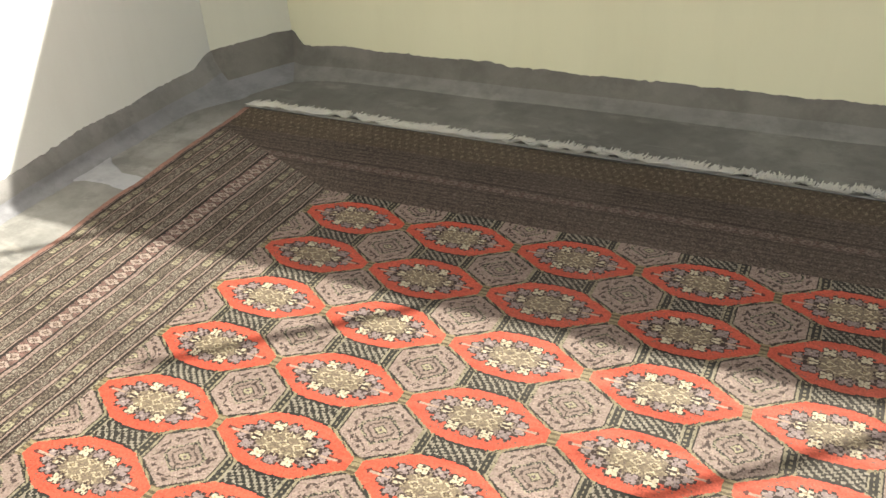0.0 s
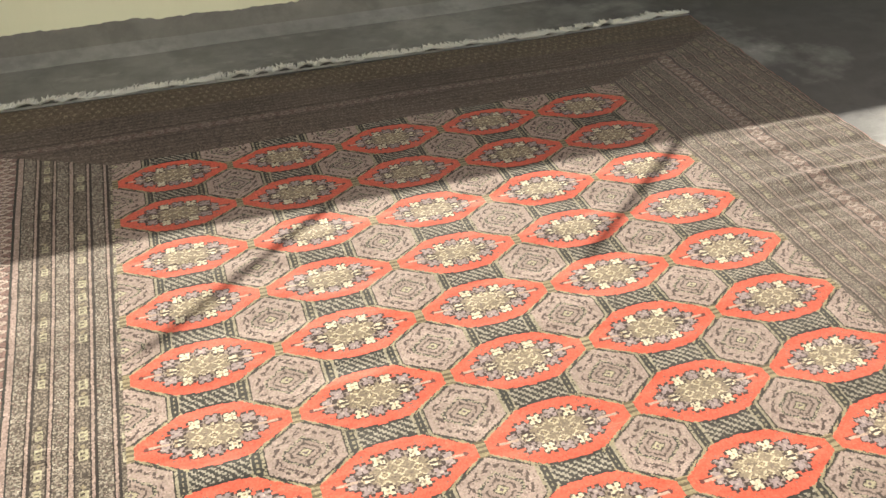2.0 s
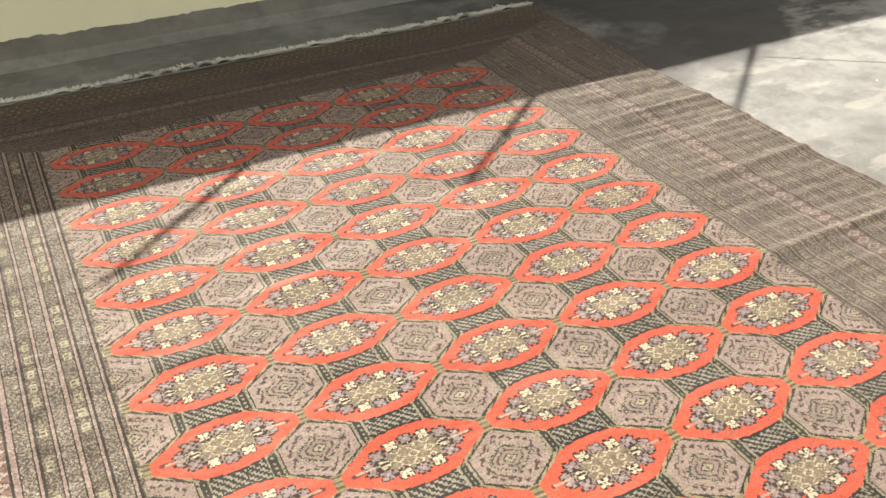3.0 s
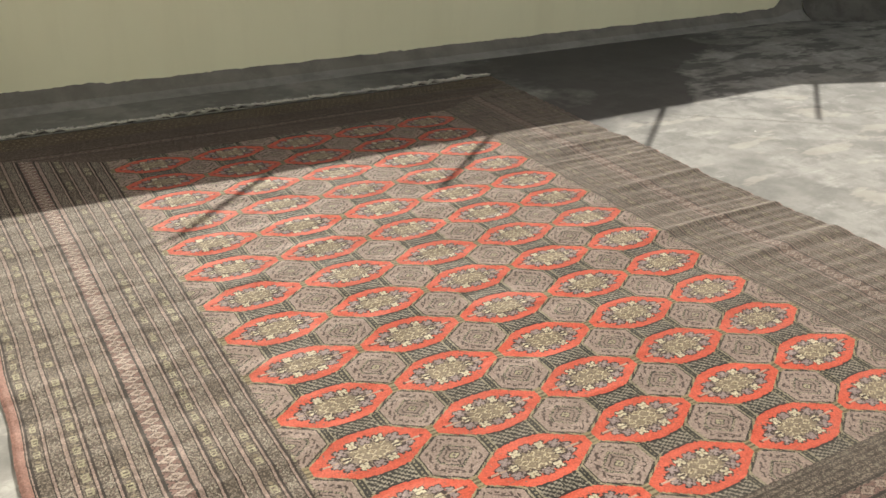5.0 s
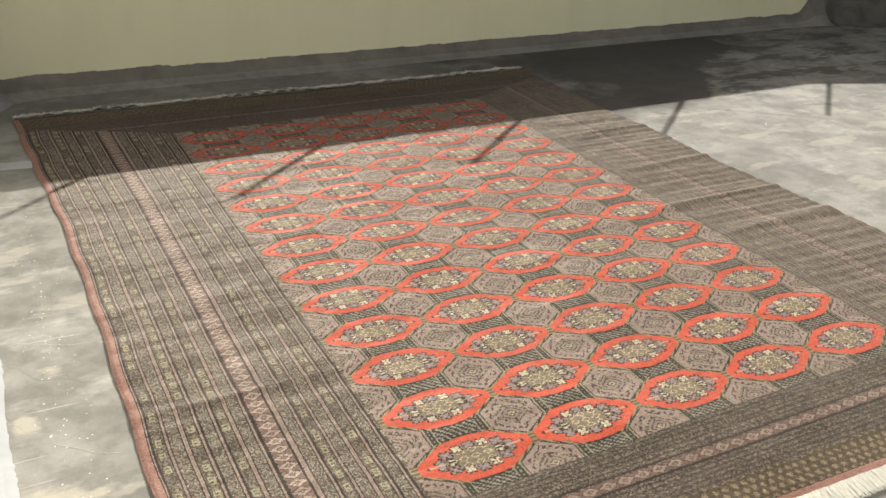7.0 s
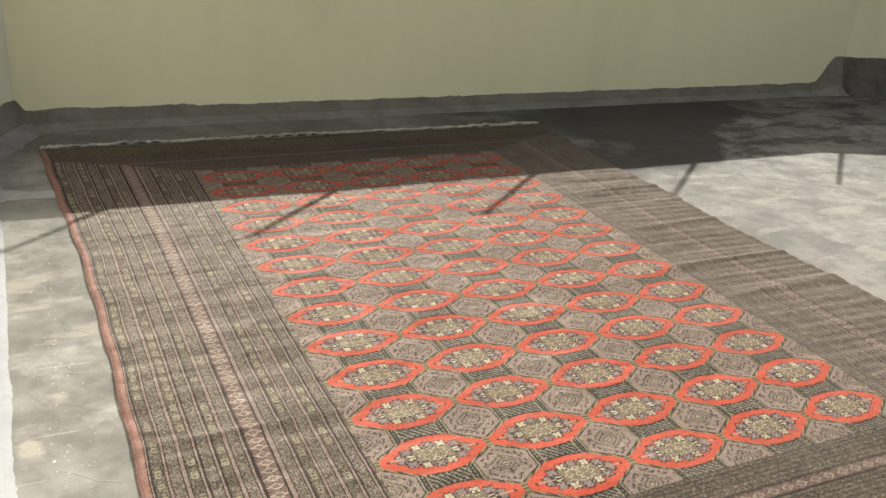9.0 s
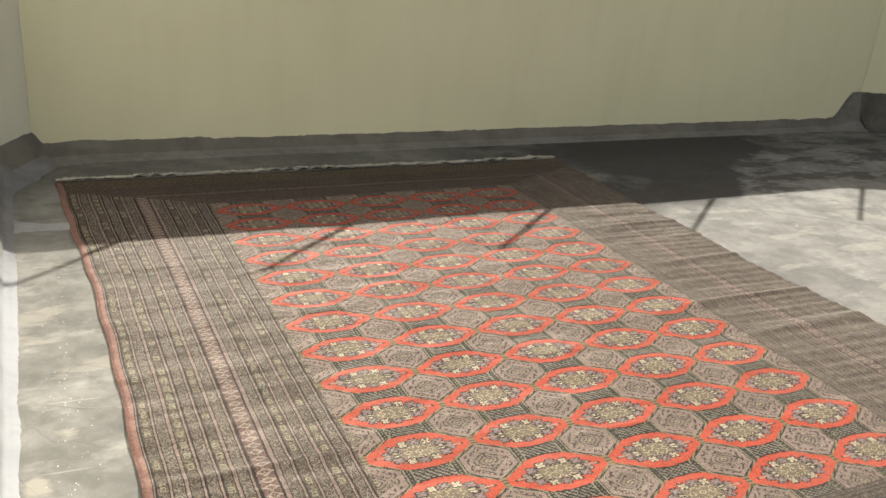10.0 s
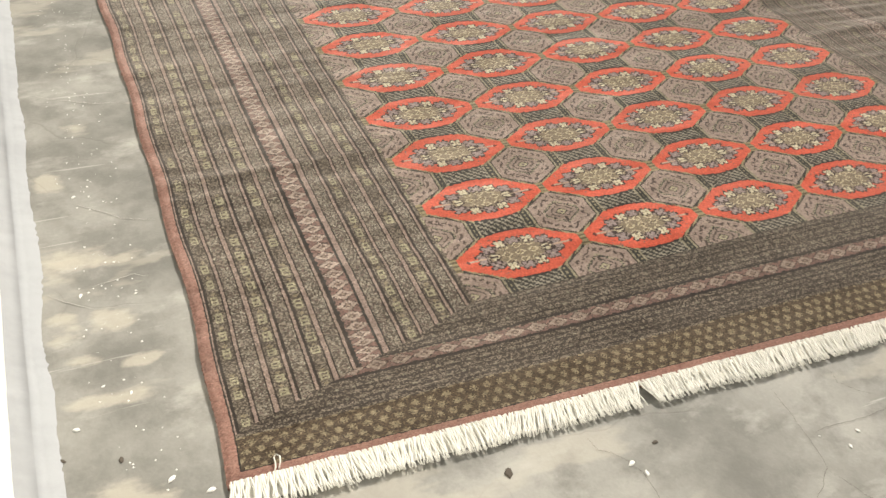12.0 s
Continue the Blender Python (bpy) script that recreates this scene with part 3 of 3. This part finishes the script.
        for r, text in enumerate(rows):
            for c, mark in enumerate(text):
                if mark in colours:
                    paint(img, red & (ci == c) & (ri == r), colours[mark])

    bloom = (" kk kk ", "kffkffk", "kfffffk", " kfhfk ", "kfffffk", "kffkffk", " kk kk ")
    spray = (" kkk  ", "kfffk ", "kfffhk", " kfhfk", "kffkk ", " kk   ")
    leaf = (" kkkkk ", "kffffhk", " kkffhk", "  kkkk ")
    ink = (0.050, 0.030, 0.028)
    mauve = {"k": ink, "f": (0.37, 0.29, 0.275), "h": (0.52, 0.42, 0.36)}
    cream = {"k": ink, "f": (0.74, 0.67, 0.47), "h": (0.42, 0.33, 0.21)}
    stamp(0.088, 0.0105, spray, 0.0043, mauve)
    stamp(0.000, 0.0415, bloom, 0.0043, mauve)
    stamp(0.065, 0.0250, bloom, 0.0045, mauve)
    stamp(0.033, 0.0365, bloom, 0.0043, cream)
    stamp(0.060, 0.0062, leaf, 0.0040, cream)
    paint(img, red & (bb < 0.0030) & (aa > 0.078) & (aa < 0.116), (0.56, 0.40, 0.30))
    # the mottling of the worn pile
    paint(img, red & (aa < 0.10) & (bb < 0.056) & (pick < 0.05), (0.20, 0.15, 0.12))
    cc, rr = np.floor(u / PX + 0.5).astype(int), np.floor(-v / PY + 0.5).astype(int)
    ident = np.where(inside & red, 1 + cc + 5 * rr, ident)
    hc, hr = np.floor(u / PX).astype(int), np.floor(-v / PY).astype(int)
    full = inside & hexa & ~red & (hc >= 0) & (hc < 4) & (hr >= 0) & (hr < 12)
    ident = np.where(full, 100 + hc + 4 * hr, ident)

    # borders
    frac = (e - 0.135) / (ENDB - 0.135)
    side = ~inside & (s / SIDE < np.maximum(frac, 0.0)) & (e > 0.135)
    side |= ~inside & (v > FIELD[2]) & (v < FIELD[3])
    ends = ~inside & ~side
    coarse = np.repeat(np.repeat(rng.random((shape[0] // 2 + 1, shape[1] // 2 + 1)), 2, 0), 2, 1)[:shape[0], :shape[1]]
    coarser = np.repeat(np.repeat(rng.random((shape[0] // 2 + 1, shape[1] // 2 + 1)), 2, 0), 2, 1)[:shape[0], :shape[1]]
    speck = np.where((0.2 * coarse + 0.8 * rng.random(shape) < 0.50)[..., None], np.array((0.295, 0.252, 0.195)), np.array((0.100, 0.080, 0.062)))
    speck = np.where((rng.random(shape) < 0.10)[..., None], np.array((0.40, 0.37, 0.29)), speck)
    speck = np.where((rng.random(shape) < 0.10)[..., None], np.array((0.15, 0.10, 0.085)), speck)
    img[side] = speck[side]
    # stripes along the sides: motif strips and speckled strips between rose lines
    t = np.where(s < 0.262, s - 0.033, s - 0.330)
    pitch = 0.0382
    n = np.floor(t / pitch).astype(int)
    w = t - n * pitch
    n = np.where(s < 0.262, n, n + 1)
    line = side & (w > 0.0250)
    strip = side & (w <= 0.0250) & (n % 2 == 0)
    img[strip] = np.where((rng.random(shape) < 0.46)[..., None], np.array((0.24, 0.20, 0.152)), np.array((0.078, 0.061, 0.046)))[strip]
    y8 = (v + 0.013 * n) % 0.047
    x8 = np.abs(w - 0.0128)
    ring = (np.abs(np.maximum(x8 / 0.0075, np.abs(y8 - 0.016) / 0.012) - 0.85) < 0.20) | ((x8 < 0.0055) & (np.abs(y8 - 0.016) < 0.0026))
    blank = np.sin((np.floor((v + 0.013 * n) / 0.047) * 12.9898 + n * 78.233)) * 43758.5453 % 1.0 < 0.3
    paint(img, strip & ring & ~blank, (0.42, 0.385, 0.25))
    paint(img, strip & (np.abs(y8 - 0.037) + x8 < 0.006) & ~blank, (0.30, 0.25, 0.16))
    paint(img, line, (0.020, 0.015, 0.013))
    paint(img, line & (w > 0.0278) & (w < 0.0342), ROSE)
    paint(img, line & (w > 0.0278) & (w < 0.0342) & (pick < 0.28), (0.36, 0.27, 0.21))

    def diamonds(mask, along, across, width, step, pale=(0.50, 0.40, 0.33)):
        """A chain of rose diamonds on a brown ground."""
        yy = np.abs((along % step) - step / 2) / (step / 2)
        xx = np.abs(across) / (width / 2)
        paint(img, mask, (0.25, 0.148, 0.122))
        paint(img, mask & (pick < 0.2), (0.23, 0.16, 0.135))
        paint(img, mask & (xx + yy < 1.10) & (pick < 0.7), (0.06, 0.042, 0.036))
        paint(img, mask & (xx + yy < 0.94), pale)
        paint(img, mask & (xx + yy < 0.42), (0.16, 0.105, 0.085))
        paint(img, mask & (xx + yy < 0.20), (0.40, 0.31, 0.24))
        paint(img, mask & (xx > 0.84) & (yy > 0.8), BLACK)

    band = side & (s > 0.262) & (s < 0.330)
    diamonds(band, v, s - 0.2885, 0.050, 0.0300)
    paint(img, band & ((s < 0.266) | ((s > 0.311) & (s < 0.315)) | (s > 0.326)), BLACK)
    paint(img, band & (s > 0.315) & (s < 0.326), ROSE)
    # ends: fine lines of dark and speckled rows, a diamond chain, and a gold star band
    fine = rng.random(shape)
    rowid = np.floor(e / 0.0060).astype(int)
    deep = np.where((fine < 0.22)[..., None], np.array((0.22, 0.178, 0.135)), np.array((0.050, 0.038, 0.030)))
    lit = np.where((0.3 * coarser + 0.7 * fine < 0.46)[..., None], np.array((0.285, 0.235, 0.180)), np.array((0.072, 0.056, 0.044)))
    img[ends] = np.where((rowid % 3 == 0)[..., None], deep, lit)[ends]
    paint(img, ends & (rowid % 6 == 4) & (((u + 0.011 * (rowid % 5)) % 0.031) < 0.006), (0.30, 0.27, 0.20))
    chain = ends & (e > CHAIN[0]) & (e < CHAIN[1]) & ((v < -1) | (np.abs(e - (CHAIN[0] + CHAIN[1]) / 2) < 0.010))
    diamonds(chain, u, e - (CHAIN[0] + CHAIN[1]) / 2, (CHAIN[1] - CHAIN[0]) * 0.98, 0.046, (0.42, 0.33, 0.265))
    paint(img, ends & (np.abs(np.abs(e - (CHAIN[0] + CHAIN[1]) / 2) - 0.024) < 0.003), (0.03, 0.024, 0.021))
    star = ~inside & (e < 0.135)
    img[star] = np.where((rng.random(shape) < 0.35)[..., None], np.array((0.17, 0.122, 0.075)), np.array((0.090, 0.062, 0.038)))[star]
    sr = np.floor(e / 0.0250).astype(int)
    sx = np.abs(((u + 0.0130 * (sr % 2) + 0.004 * np.sin(v * 47 + u * 13) * np.sin(u * 31)) % 0.026) - 0.013)
    sy = np.abs((e % 0.0250) - 0.0125)
    flower = ((sx < 0.0026) & (sy < 0.0085)) | ((sy < 0.0026) & (sx < 0.0085)) | ((np.abs(sx - sy) < 0.0025) & (sx < 0.0065))
    # far flowers are thinned out, which paints in the shade at that end
    paint(img, star & flower & (pick < np.where(v < -1, 0.85, 0.40)), (0.37, 0.30, 0.185))
    paint(img, star & (sx + sy < 0.004) & (pick < 0.7), (0.38, 0.32, 0.20))
    paint(img, ~inside & (s < np.where(u < 0.6, 0.0250, 0.013)), BLACK)
    paint(img, ~inside & (e < 0.037) & (v < -1), BLACK)
    def flatten(mask, mean, keep):
        img[mask] = np.array(mean) + keep * (img[mask] - np.array(mean))

    # the near end border is darkened as a whole
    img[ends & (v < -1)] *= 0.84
    # shade over the far end, put into the dyes as a flatter brown
    flatten(ends & (v > -1) & ~star, (0.115, 0.082, 0.066), 0.40)
    flatten(star & (v > -1), (0.150, 0.118, 0.082), 0.55)
    # the right side border gets a flatter pattern
    flatten(side & (u > 0.6), (0.185, 0.150, 0.120), 0.62)
    hem = ~inside & ((s < np.where(u < 0.6, 0.021, 0.009)) | ((e < 0.032) & (v < -1)))
    paint(img, hem, SELVEDGE)
    paint(img, hem & (pick < 0.3), (0.37, 0.185, 0.145))
    ident = np.where(side & (u < 0.6), 201, np.where(side, 202, np.where(ends & (v < -1), 203, np.where(ends, 204, ident))))
    ident = np.where(hem & ((s < e) | (v > -1)) & (u < 0.6), 205, np.where(hem & ((s < e) | (v > -1)), 206, np.where(hem & (v < -1), 207, np.where(hem, 208, ident))))
    # dye lots change a little from row to row, and every knot differs
    lot = 1.0 + 0.07 * np.sin(v * 9.0 + 1.3) * np.sin(v * 23.0) + 0.04 * rng.standard_normal((shape[0], 1))
    spread = np.where((side | ends) & ~hem, 0.24, 0.13)
    img = img * (lot * (1 + spread * rng.standard_normal(shape)))[..., None]
    return np.clip(img * 0.66, 0.004, 0.9), ident


def interp(x, table):
    return np.interp(x, [p[0] for p in table], [p[1] for p in table])


def lay_out(u, v):
    """From the nominal plan to the floor: the real edges are drawn a little out of true."""
    y = np.where(v > FIELD[3], FIELD[3] + (v - FIELD[3]) * (interp(u, FAR_EDGE) - FIELD[3]) / ENDB,
                 np.where(v < FIELD[2], FIELD[2] + (v - FIELD[2]) * (FIELD[2] - interp(u, NEAR_EDGE)) / ENDB, v))
    xl, xr = interp(y, LEFT_EDGE), interp(y, RIGHT_EDGE)
    x = np.where(u < FIELD[0], FIELD[0] + (u - FIELD[0]) * (FIELD[0] - xl) / SIDE,
                 np.where(u > FIELD[1], FIELD[1] + (u - FIELD[1]) * (xr - FIELD[1]) / SIDE, u))
    x = x + 0.003 * np.sin(y * 17 + 1) * np.exp(-((u - FIELD[0] + SIDE) / 0.1) ** 2)
    return x, y


def carpet_height(x, y):
    """Soft folds: across the left border, and a row of ripples on the right border."""
    z = 0.0015 * np.sin(x * 5 + y * 3) * np.sin(y * 4.2 - 1)
    # shallow waves across the width, as a rolled carpet keeps them
    bend = y + 0.03 * np.sin(x * 2.1 + 0.7) + 0.012 * np.sin(x * 6.3)
    z = z + 0.0011 * np.sin(bend * 41) * (0.6 + 0.4 * np.sin(x * 3.7 + y * 2)) + 0.0007 * np.sin(bend * 73 + 1.9) * np.sin(x * 4.9 - y) + 0.0009 * np.sin(bend * 23 + x * 9)
    z = z + 0.0005 * np.sin(x * 67 + 3 * np.sin(y * 5)) * np.sin(y * 31 + x * 11)
    right = 1 / (1 + np.exp(-(x - 1.42) / 0.04))
    z = z + right * (0.0016 * np.sin(y * 62 + 1.3 * np.sin(x * 4)) * (0.55 + 0.45 * np.sin(y * 7 + x * 3)) + 0.0010 * np.sin(y * 131 + x * 6 + 2 * np.sin(y * 9)))
    for y0, slope, x0, x1, tall, wide in FOLDS:
        across = (y - y0 - slope * (x - x0)) / wide
        lengthwise = 1 / (1 + np.exp(-(x - x0) / 0.06)) * 1 / (1 + np.exp((x - x1) / 0.06))
        z = z + tall * np.exp(-across ** 2) * lengthwise
    return z


def carpet():
    rng = np.random.default_rng(5)
    nu, nv = 920, 1190
    ue = np.linspace(FIELD[0] - SIDE, FIELD[1] + SIDE, nu + 1)
    ve = np.linspace(FIELD[2] - ENDB, FIELD[3] + ENDB, nv + 1)
    uc, vc = np.meshgrid((ue[1:] + ue[:-1]) / 2, (ve[1:] + ve[:-1]) / 2)
    dye, ident = carpet_dye(uc, vc, rng)
    uu, vv = np.meshgrid(ue, ve)
    x, y = lay_out(uu, vv)
    x = x + 0.0005 * rng.standard_normal(x.shape)
    y = y + 0.0005 * rng.standard_normal(y.shape)
    z = carpet_height(x, y) + 0.00008 * rng.standard_normal(x.shape)
    rim = np.minimum(np.minimum(uu - ue[0], ue[-1] - uu), np.minimum(vv - ve[0], ve[-1] - vv))
    z = z - 0.004 * np.exp(-(rim / 0.006) ** 2)
    co = np.stack([x, y, z], -1).reshape(-1, 3)
    j, i = np.meshgrid(np.arange(nv), np.arange(nu), indexing="ij")
    k = nu + 1
    quads = np.stack([j * k + i, j * k + i + 1, (j + 1) * k + i + 1, (j + 1) * k + i], -1).reshape(-1, 4)
    dye, ident = dye.reshape(-1, 3), ident.reshape(-1)

    rug = new("carpet")
    tagged(rug, "red and dark patterned wool carpet with white fringes on cement floor", "carpet")
    names = {0: ("field", "dark green ground with slanting pale dashes"), 201: ("side_border", "striped grey and rose border"), 202: ("side_border", "striped grey and rose border"),
             203: ("end_border", "dark border with a diamond chain and gold stars"), 204: ("end_border", "dark border with a diamond chain and gold stars")}

    def piece(name, mask, label=""):
        q = quads[mask]
        used, inv = np.unique(q.reshape(-1), return_inverse=True)
        me = bpy.data.meshes.new(name)
        me.vertices.add(len(used))
        me.vertices.foreach_set("co", co[used].reshape(-1))
        me.loops.add(len(inv))
        me.loops.foreach_set("vertex_index", inv.astype(np.int32))
        me.polygons.add(len(q))
        me.polygons.foreach_set("loop_start", np.arange(0, 4 * len(q), 4, dtype=np.int32))
        me.update(calc_edges=True)
        layer = me.attributes.new("dye", "FLOAT_COLOR", "FACE")
        layer.data.foreach_set("color", np.concatenate([dye[mask], np.ones((len(q), 1))], 1).astype(np.float32).reshape(-1))
        me.materials.append(M_PILE)
        ob = new(name, me)
        ob.parent = rug
        if label:
            ob["label"] = label

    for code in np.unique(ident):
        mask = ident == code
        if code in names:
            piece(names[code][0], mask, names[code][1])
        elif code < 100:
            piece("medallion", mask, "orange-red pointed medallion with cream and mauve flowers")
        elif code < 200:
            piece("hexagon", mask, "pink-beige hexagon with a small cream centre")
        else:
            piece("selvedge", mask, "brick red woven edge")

    # the cut side of the carpet, down to the floor
    loop = [i for i in range(nu)] + [j * k + nu for j in range(nv)] + [nv * k + i for i in range(nu, 0, -1)] + [j * k for j in range(nv, 0, -1)]
    loop = loop[::3]
    verts = [tuple(co[i]) for i in loop] + [(co[i][0], co[i][1], GROUND + 0.0015 + max(0.0, co[i][2]) * 0.8) for i in loop]
    n = len(loop)
    ob = mesh_object("edge_binding", verts, [(i, n + i, n + (i + 1) % n, (i + 1) % n) for i in range(n)], M_BIND, rug)
    ob["label"] = "brick brown overcast edge"

    # fringes
    for sign, vend, count in ((-1, ve[0], 1500), (1, ve[-1], 1700)):
        verts, faces = [], []
        # matted yarn under the loose strands
        steps = 700
        for n in range(steps + 1):
            u0 = ue[0] + 0.004 + (ue[-1] - ue[0] - 0.008) * n / steps
            bx, by = (float(w) for w in lay_out(np.array(u0), np.array(vend)))
            drift = 0.012 * noise.noise((bx * 7, sign * 3.0, 0.5))
            long = (0.62 * FRINGE if sign > 0 else 0.66 * FRINGE) * (0.93 + 0.12 * noise.noise((bx * 9, 4.0, sign)) + 0.10 * noise.noise((bx * 70, 4.0, sign)))
            if sign < 0:
                long *= 1 - 0.9 * math.exp(-((bx - 0.035) / 0.022) ** 2)
            for m in range(5):
                f = m / 4
                verts.append((bx + drift * f, by + sign * (long * f - 0.004), GROUND + 0.002 + 0.0085 * (1 - f) ** 1.4 + 0.0025 * math.sin(math.pi * f) * (1 + noise.noise((bx * 160, f * 3, sign)))))
            if n:
                o = (n - 1) * 5
                faces += [(o + w, o + w + 1, o + 6 + w, o + 5 + w) for w in range(4)]
        for n in range(count):
            u0 = ue[0] + 0.006 + (ue[-1] - ue[0] - 0.012) * (n + 0.5) / count + rng.normal(0, 0.0012)
            bx, by = lay_out(np.array(u0), np.array(vend))
            bx, by = float(bx), float(by)
            lean = 0.34 * noise.noise((bx * 7, sign * 3.0, 0.5)) + 0.14 * noise.noise((bx * 31, sign * 5.0, 2.5)) + rng.normal(0, 0.07 if sign < 0 else 0.16)
            lean += 0.10 * sign
            if sign < 0:
                # strands gather into tufts, with one parting
                lean += 1.1 * (((bx + 0.004 * noise.noise((bx * 23, 1.0, 7.0))) % 0.013) / 0.013 - 0.5) * -0.22
                part = bx - 0.035
                lean += 0.45 * math.exp(-(part / 0.012) ** 2) * (1 if part > 0 else -1)
            long = (FRINGE if sign > 0 else 0.82 * FRINGE) * (1 + (0.08 if sign < 0 else 0.25) * noise.noise((bx * 9, 4.0, sign)) + rng.normal(0, 0.03 if sign < 0 else 0.12))
            lift = 0.004 + (0.004 if sign < 0 else 0.024) * abs(noise.noise((bx * 14, 1.0, sign * 2.0))) + rng.uniform(0, 0.003)
            rad = rng.uniform(0.0013, 0.0020) * (1.0 if sign < 0 else 1.45)
            base = len(verts)
            for m in range(5):
                f = m / 4
                cx = bx + lean * long * f + 0.002 * math.sin(f * 5 + n)
                cy = by + sign * (long * f * math.sqrt(max(0.1, 1 - lean * lean)) - 0.003)
                cz = GROUND + (0.0035 if sign > 0 else 0.0052) + (0.006 + lift) * (1 - f) ** 1.3 + lift * 0.5 * f
                r = rad * (1 - 0.35 * f)
                for ox, oz in ((-r, 0), (0, r), (r, 0), (0, -r)):
                    verts.append((cx + ox, cy, cz + oz))
                if m:
                    o = base + (m - 1) * 4
                    for w in range(4):
                        faces.append((o + w, o + (w + 1) % 4, o + 4 + (w + 1) % 4, o + 4 + w))
            o = base + 16
            faces.append((o, o + 1, o + 2, o + 3))
        ob = mesh_object("fringe", verts, faces, M_YARN, rug, smooth=True)
        ob["label"] = "white cotton fringe of loose strands"
        ob["kind"] = "stuff"


# ---- bits on the floor ----
def flake(name, x, y, size, mat, label, category, tall=0.35, seed=0):
    r = random.Random(seed)
    n = 7
    ring = [(1.5 * size * r.uniform(0.5, 1.1) * math.cos(k * math.tau / n), size * r.uniform(0.5, 0.9) * math.sin(k * math.tau / n)) for k in range(n)]
    verts = [(px, py, 0) for px, py in ring] + [(px * 0.6, py * 0.6, size * tall) for px, py in ring]
    faces = [(i, (i + 1) % n, n + (i + 1) % n, n + i) for i in range(n)] + [tuple(range(n, 2 * n)), tuple(range(n - 1, -1, -1))]
    ob = mesh_object(name, verts, faces, mat)
    ob.matrix_world = pose(x, y, GROUND + 0.0012, 0, 0, r.uniform(0, 360))
    tagged(ob, label, category, "bits of debris on the floor")


def debris():
    r = random.Random(11)
    for n, (x, y, s) in enumerate(FLAKES):
        flake("paint_flake", x, y, s, M_FLAKE, "small white lime flake lying on the cement floor", "paint flake", 0.25, n)
    for n, (x, y, s) in enumerate(SCRAPS):
        flake("dry_leaf_scrap", x, y, s, M_SCRAP, "small dark dry scrap lying on the cement floor", "debris", 0.2, n + 50)
    verts, faces = [], []
    for n in range(420):
        # fine paint spatter, thickest beside the left edge of the carpet and in front of it
        if n < 260:
            x, y = r.gauss(-0.82, 0.06), r.gauss(-1.9, 0.65)
        else:
            x, y = r.uniform(-0.9, 2.6), r.uniform(-3.6, -2.86)
        if left_x(y) + 0.12 > x or (x > -0.74 and y > -2.84):
            continue
        s = r.uniform(0.0006, 0.0024)
        b = len(verts)
        for k in range(6):
            verts.append((x + s * math.cos(k * math.tau / 6), y + s * math.sin(k * math.tau / 6), GROUND + 0.0008))
        verts.append((x, y, GROUND + 0.0014 + s * 0.3))
        faces += [(b + k, b + (k + 1) % 6, b + 6) for k in range(6)]
    ob = mesh_object("paint_spatter", verts, faces, M_FLAKE)
    tagged(ob, "fine white paint specks spattered on the cement", "paint spatter", kind="stuff")


def loose_thread():
    """A loop of pale yarn that has worked loose at the corner of the carpet."""
    x0, y0 = THREAD
    verts, faces = [], []
    path = [(0.0, 0.0, 0.0), (0.006, 0.012, 0.008), (0.008, 0.026, 0.011), (0.002, 0.036, 0.010), (-0.004, 0.030, 0.008), (-0.004, 0.016, 0.006), (-0.006, 0.002, 0.004), (-0.014, -0.012, 0.0)]
    for m, (dx, dy, dz) in enumerate(path):
        for ox, oz in ((-0.0012, 0), (0, 0.0012), (0.0012, 0), (0, -0.0012)):
            verts.append((x0 + dx * 0.75 + ox, y0 + dy * 0.65, 0.002 + dz * 0.6 + oz))
        if m:
            o = (m - 1) * 4
            faces += [(o + w, o + (w + 1) % 4, o + 4 + (w + 1) % 4, o + 4 + w) for w in range(4)]
    ob = mesh_object("loose_thread", verts, faces, M_YARN, smooth=True)
    tagged(ob, "loop of pale loose yarn on the corner of the carpet", "thread")


M_BIND = plain("binding_wool", (0.26, 0.135, 0.10), 0.95, 0.0, 200)
floor()
walls()
all_skirtings()
floor_lines()
for outline in SMEARS:
    smear("cement_smear", outline, M_LIME, "pale cement smear trowelled on the floor beside the carpet")
fence_posts()
debris()
loose_thread()
carpet()
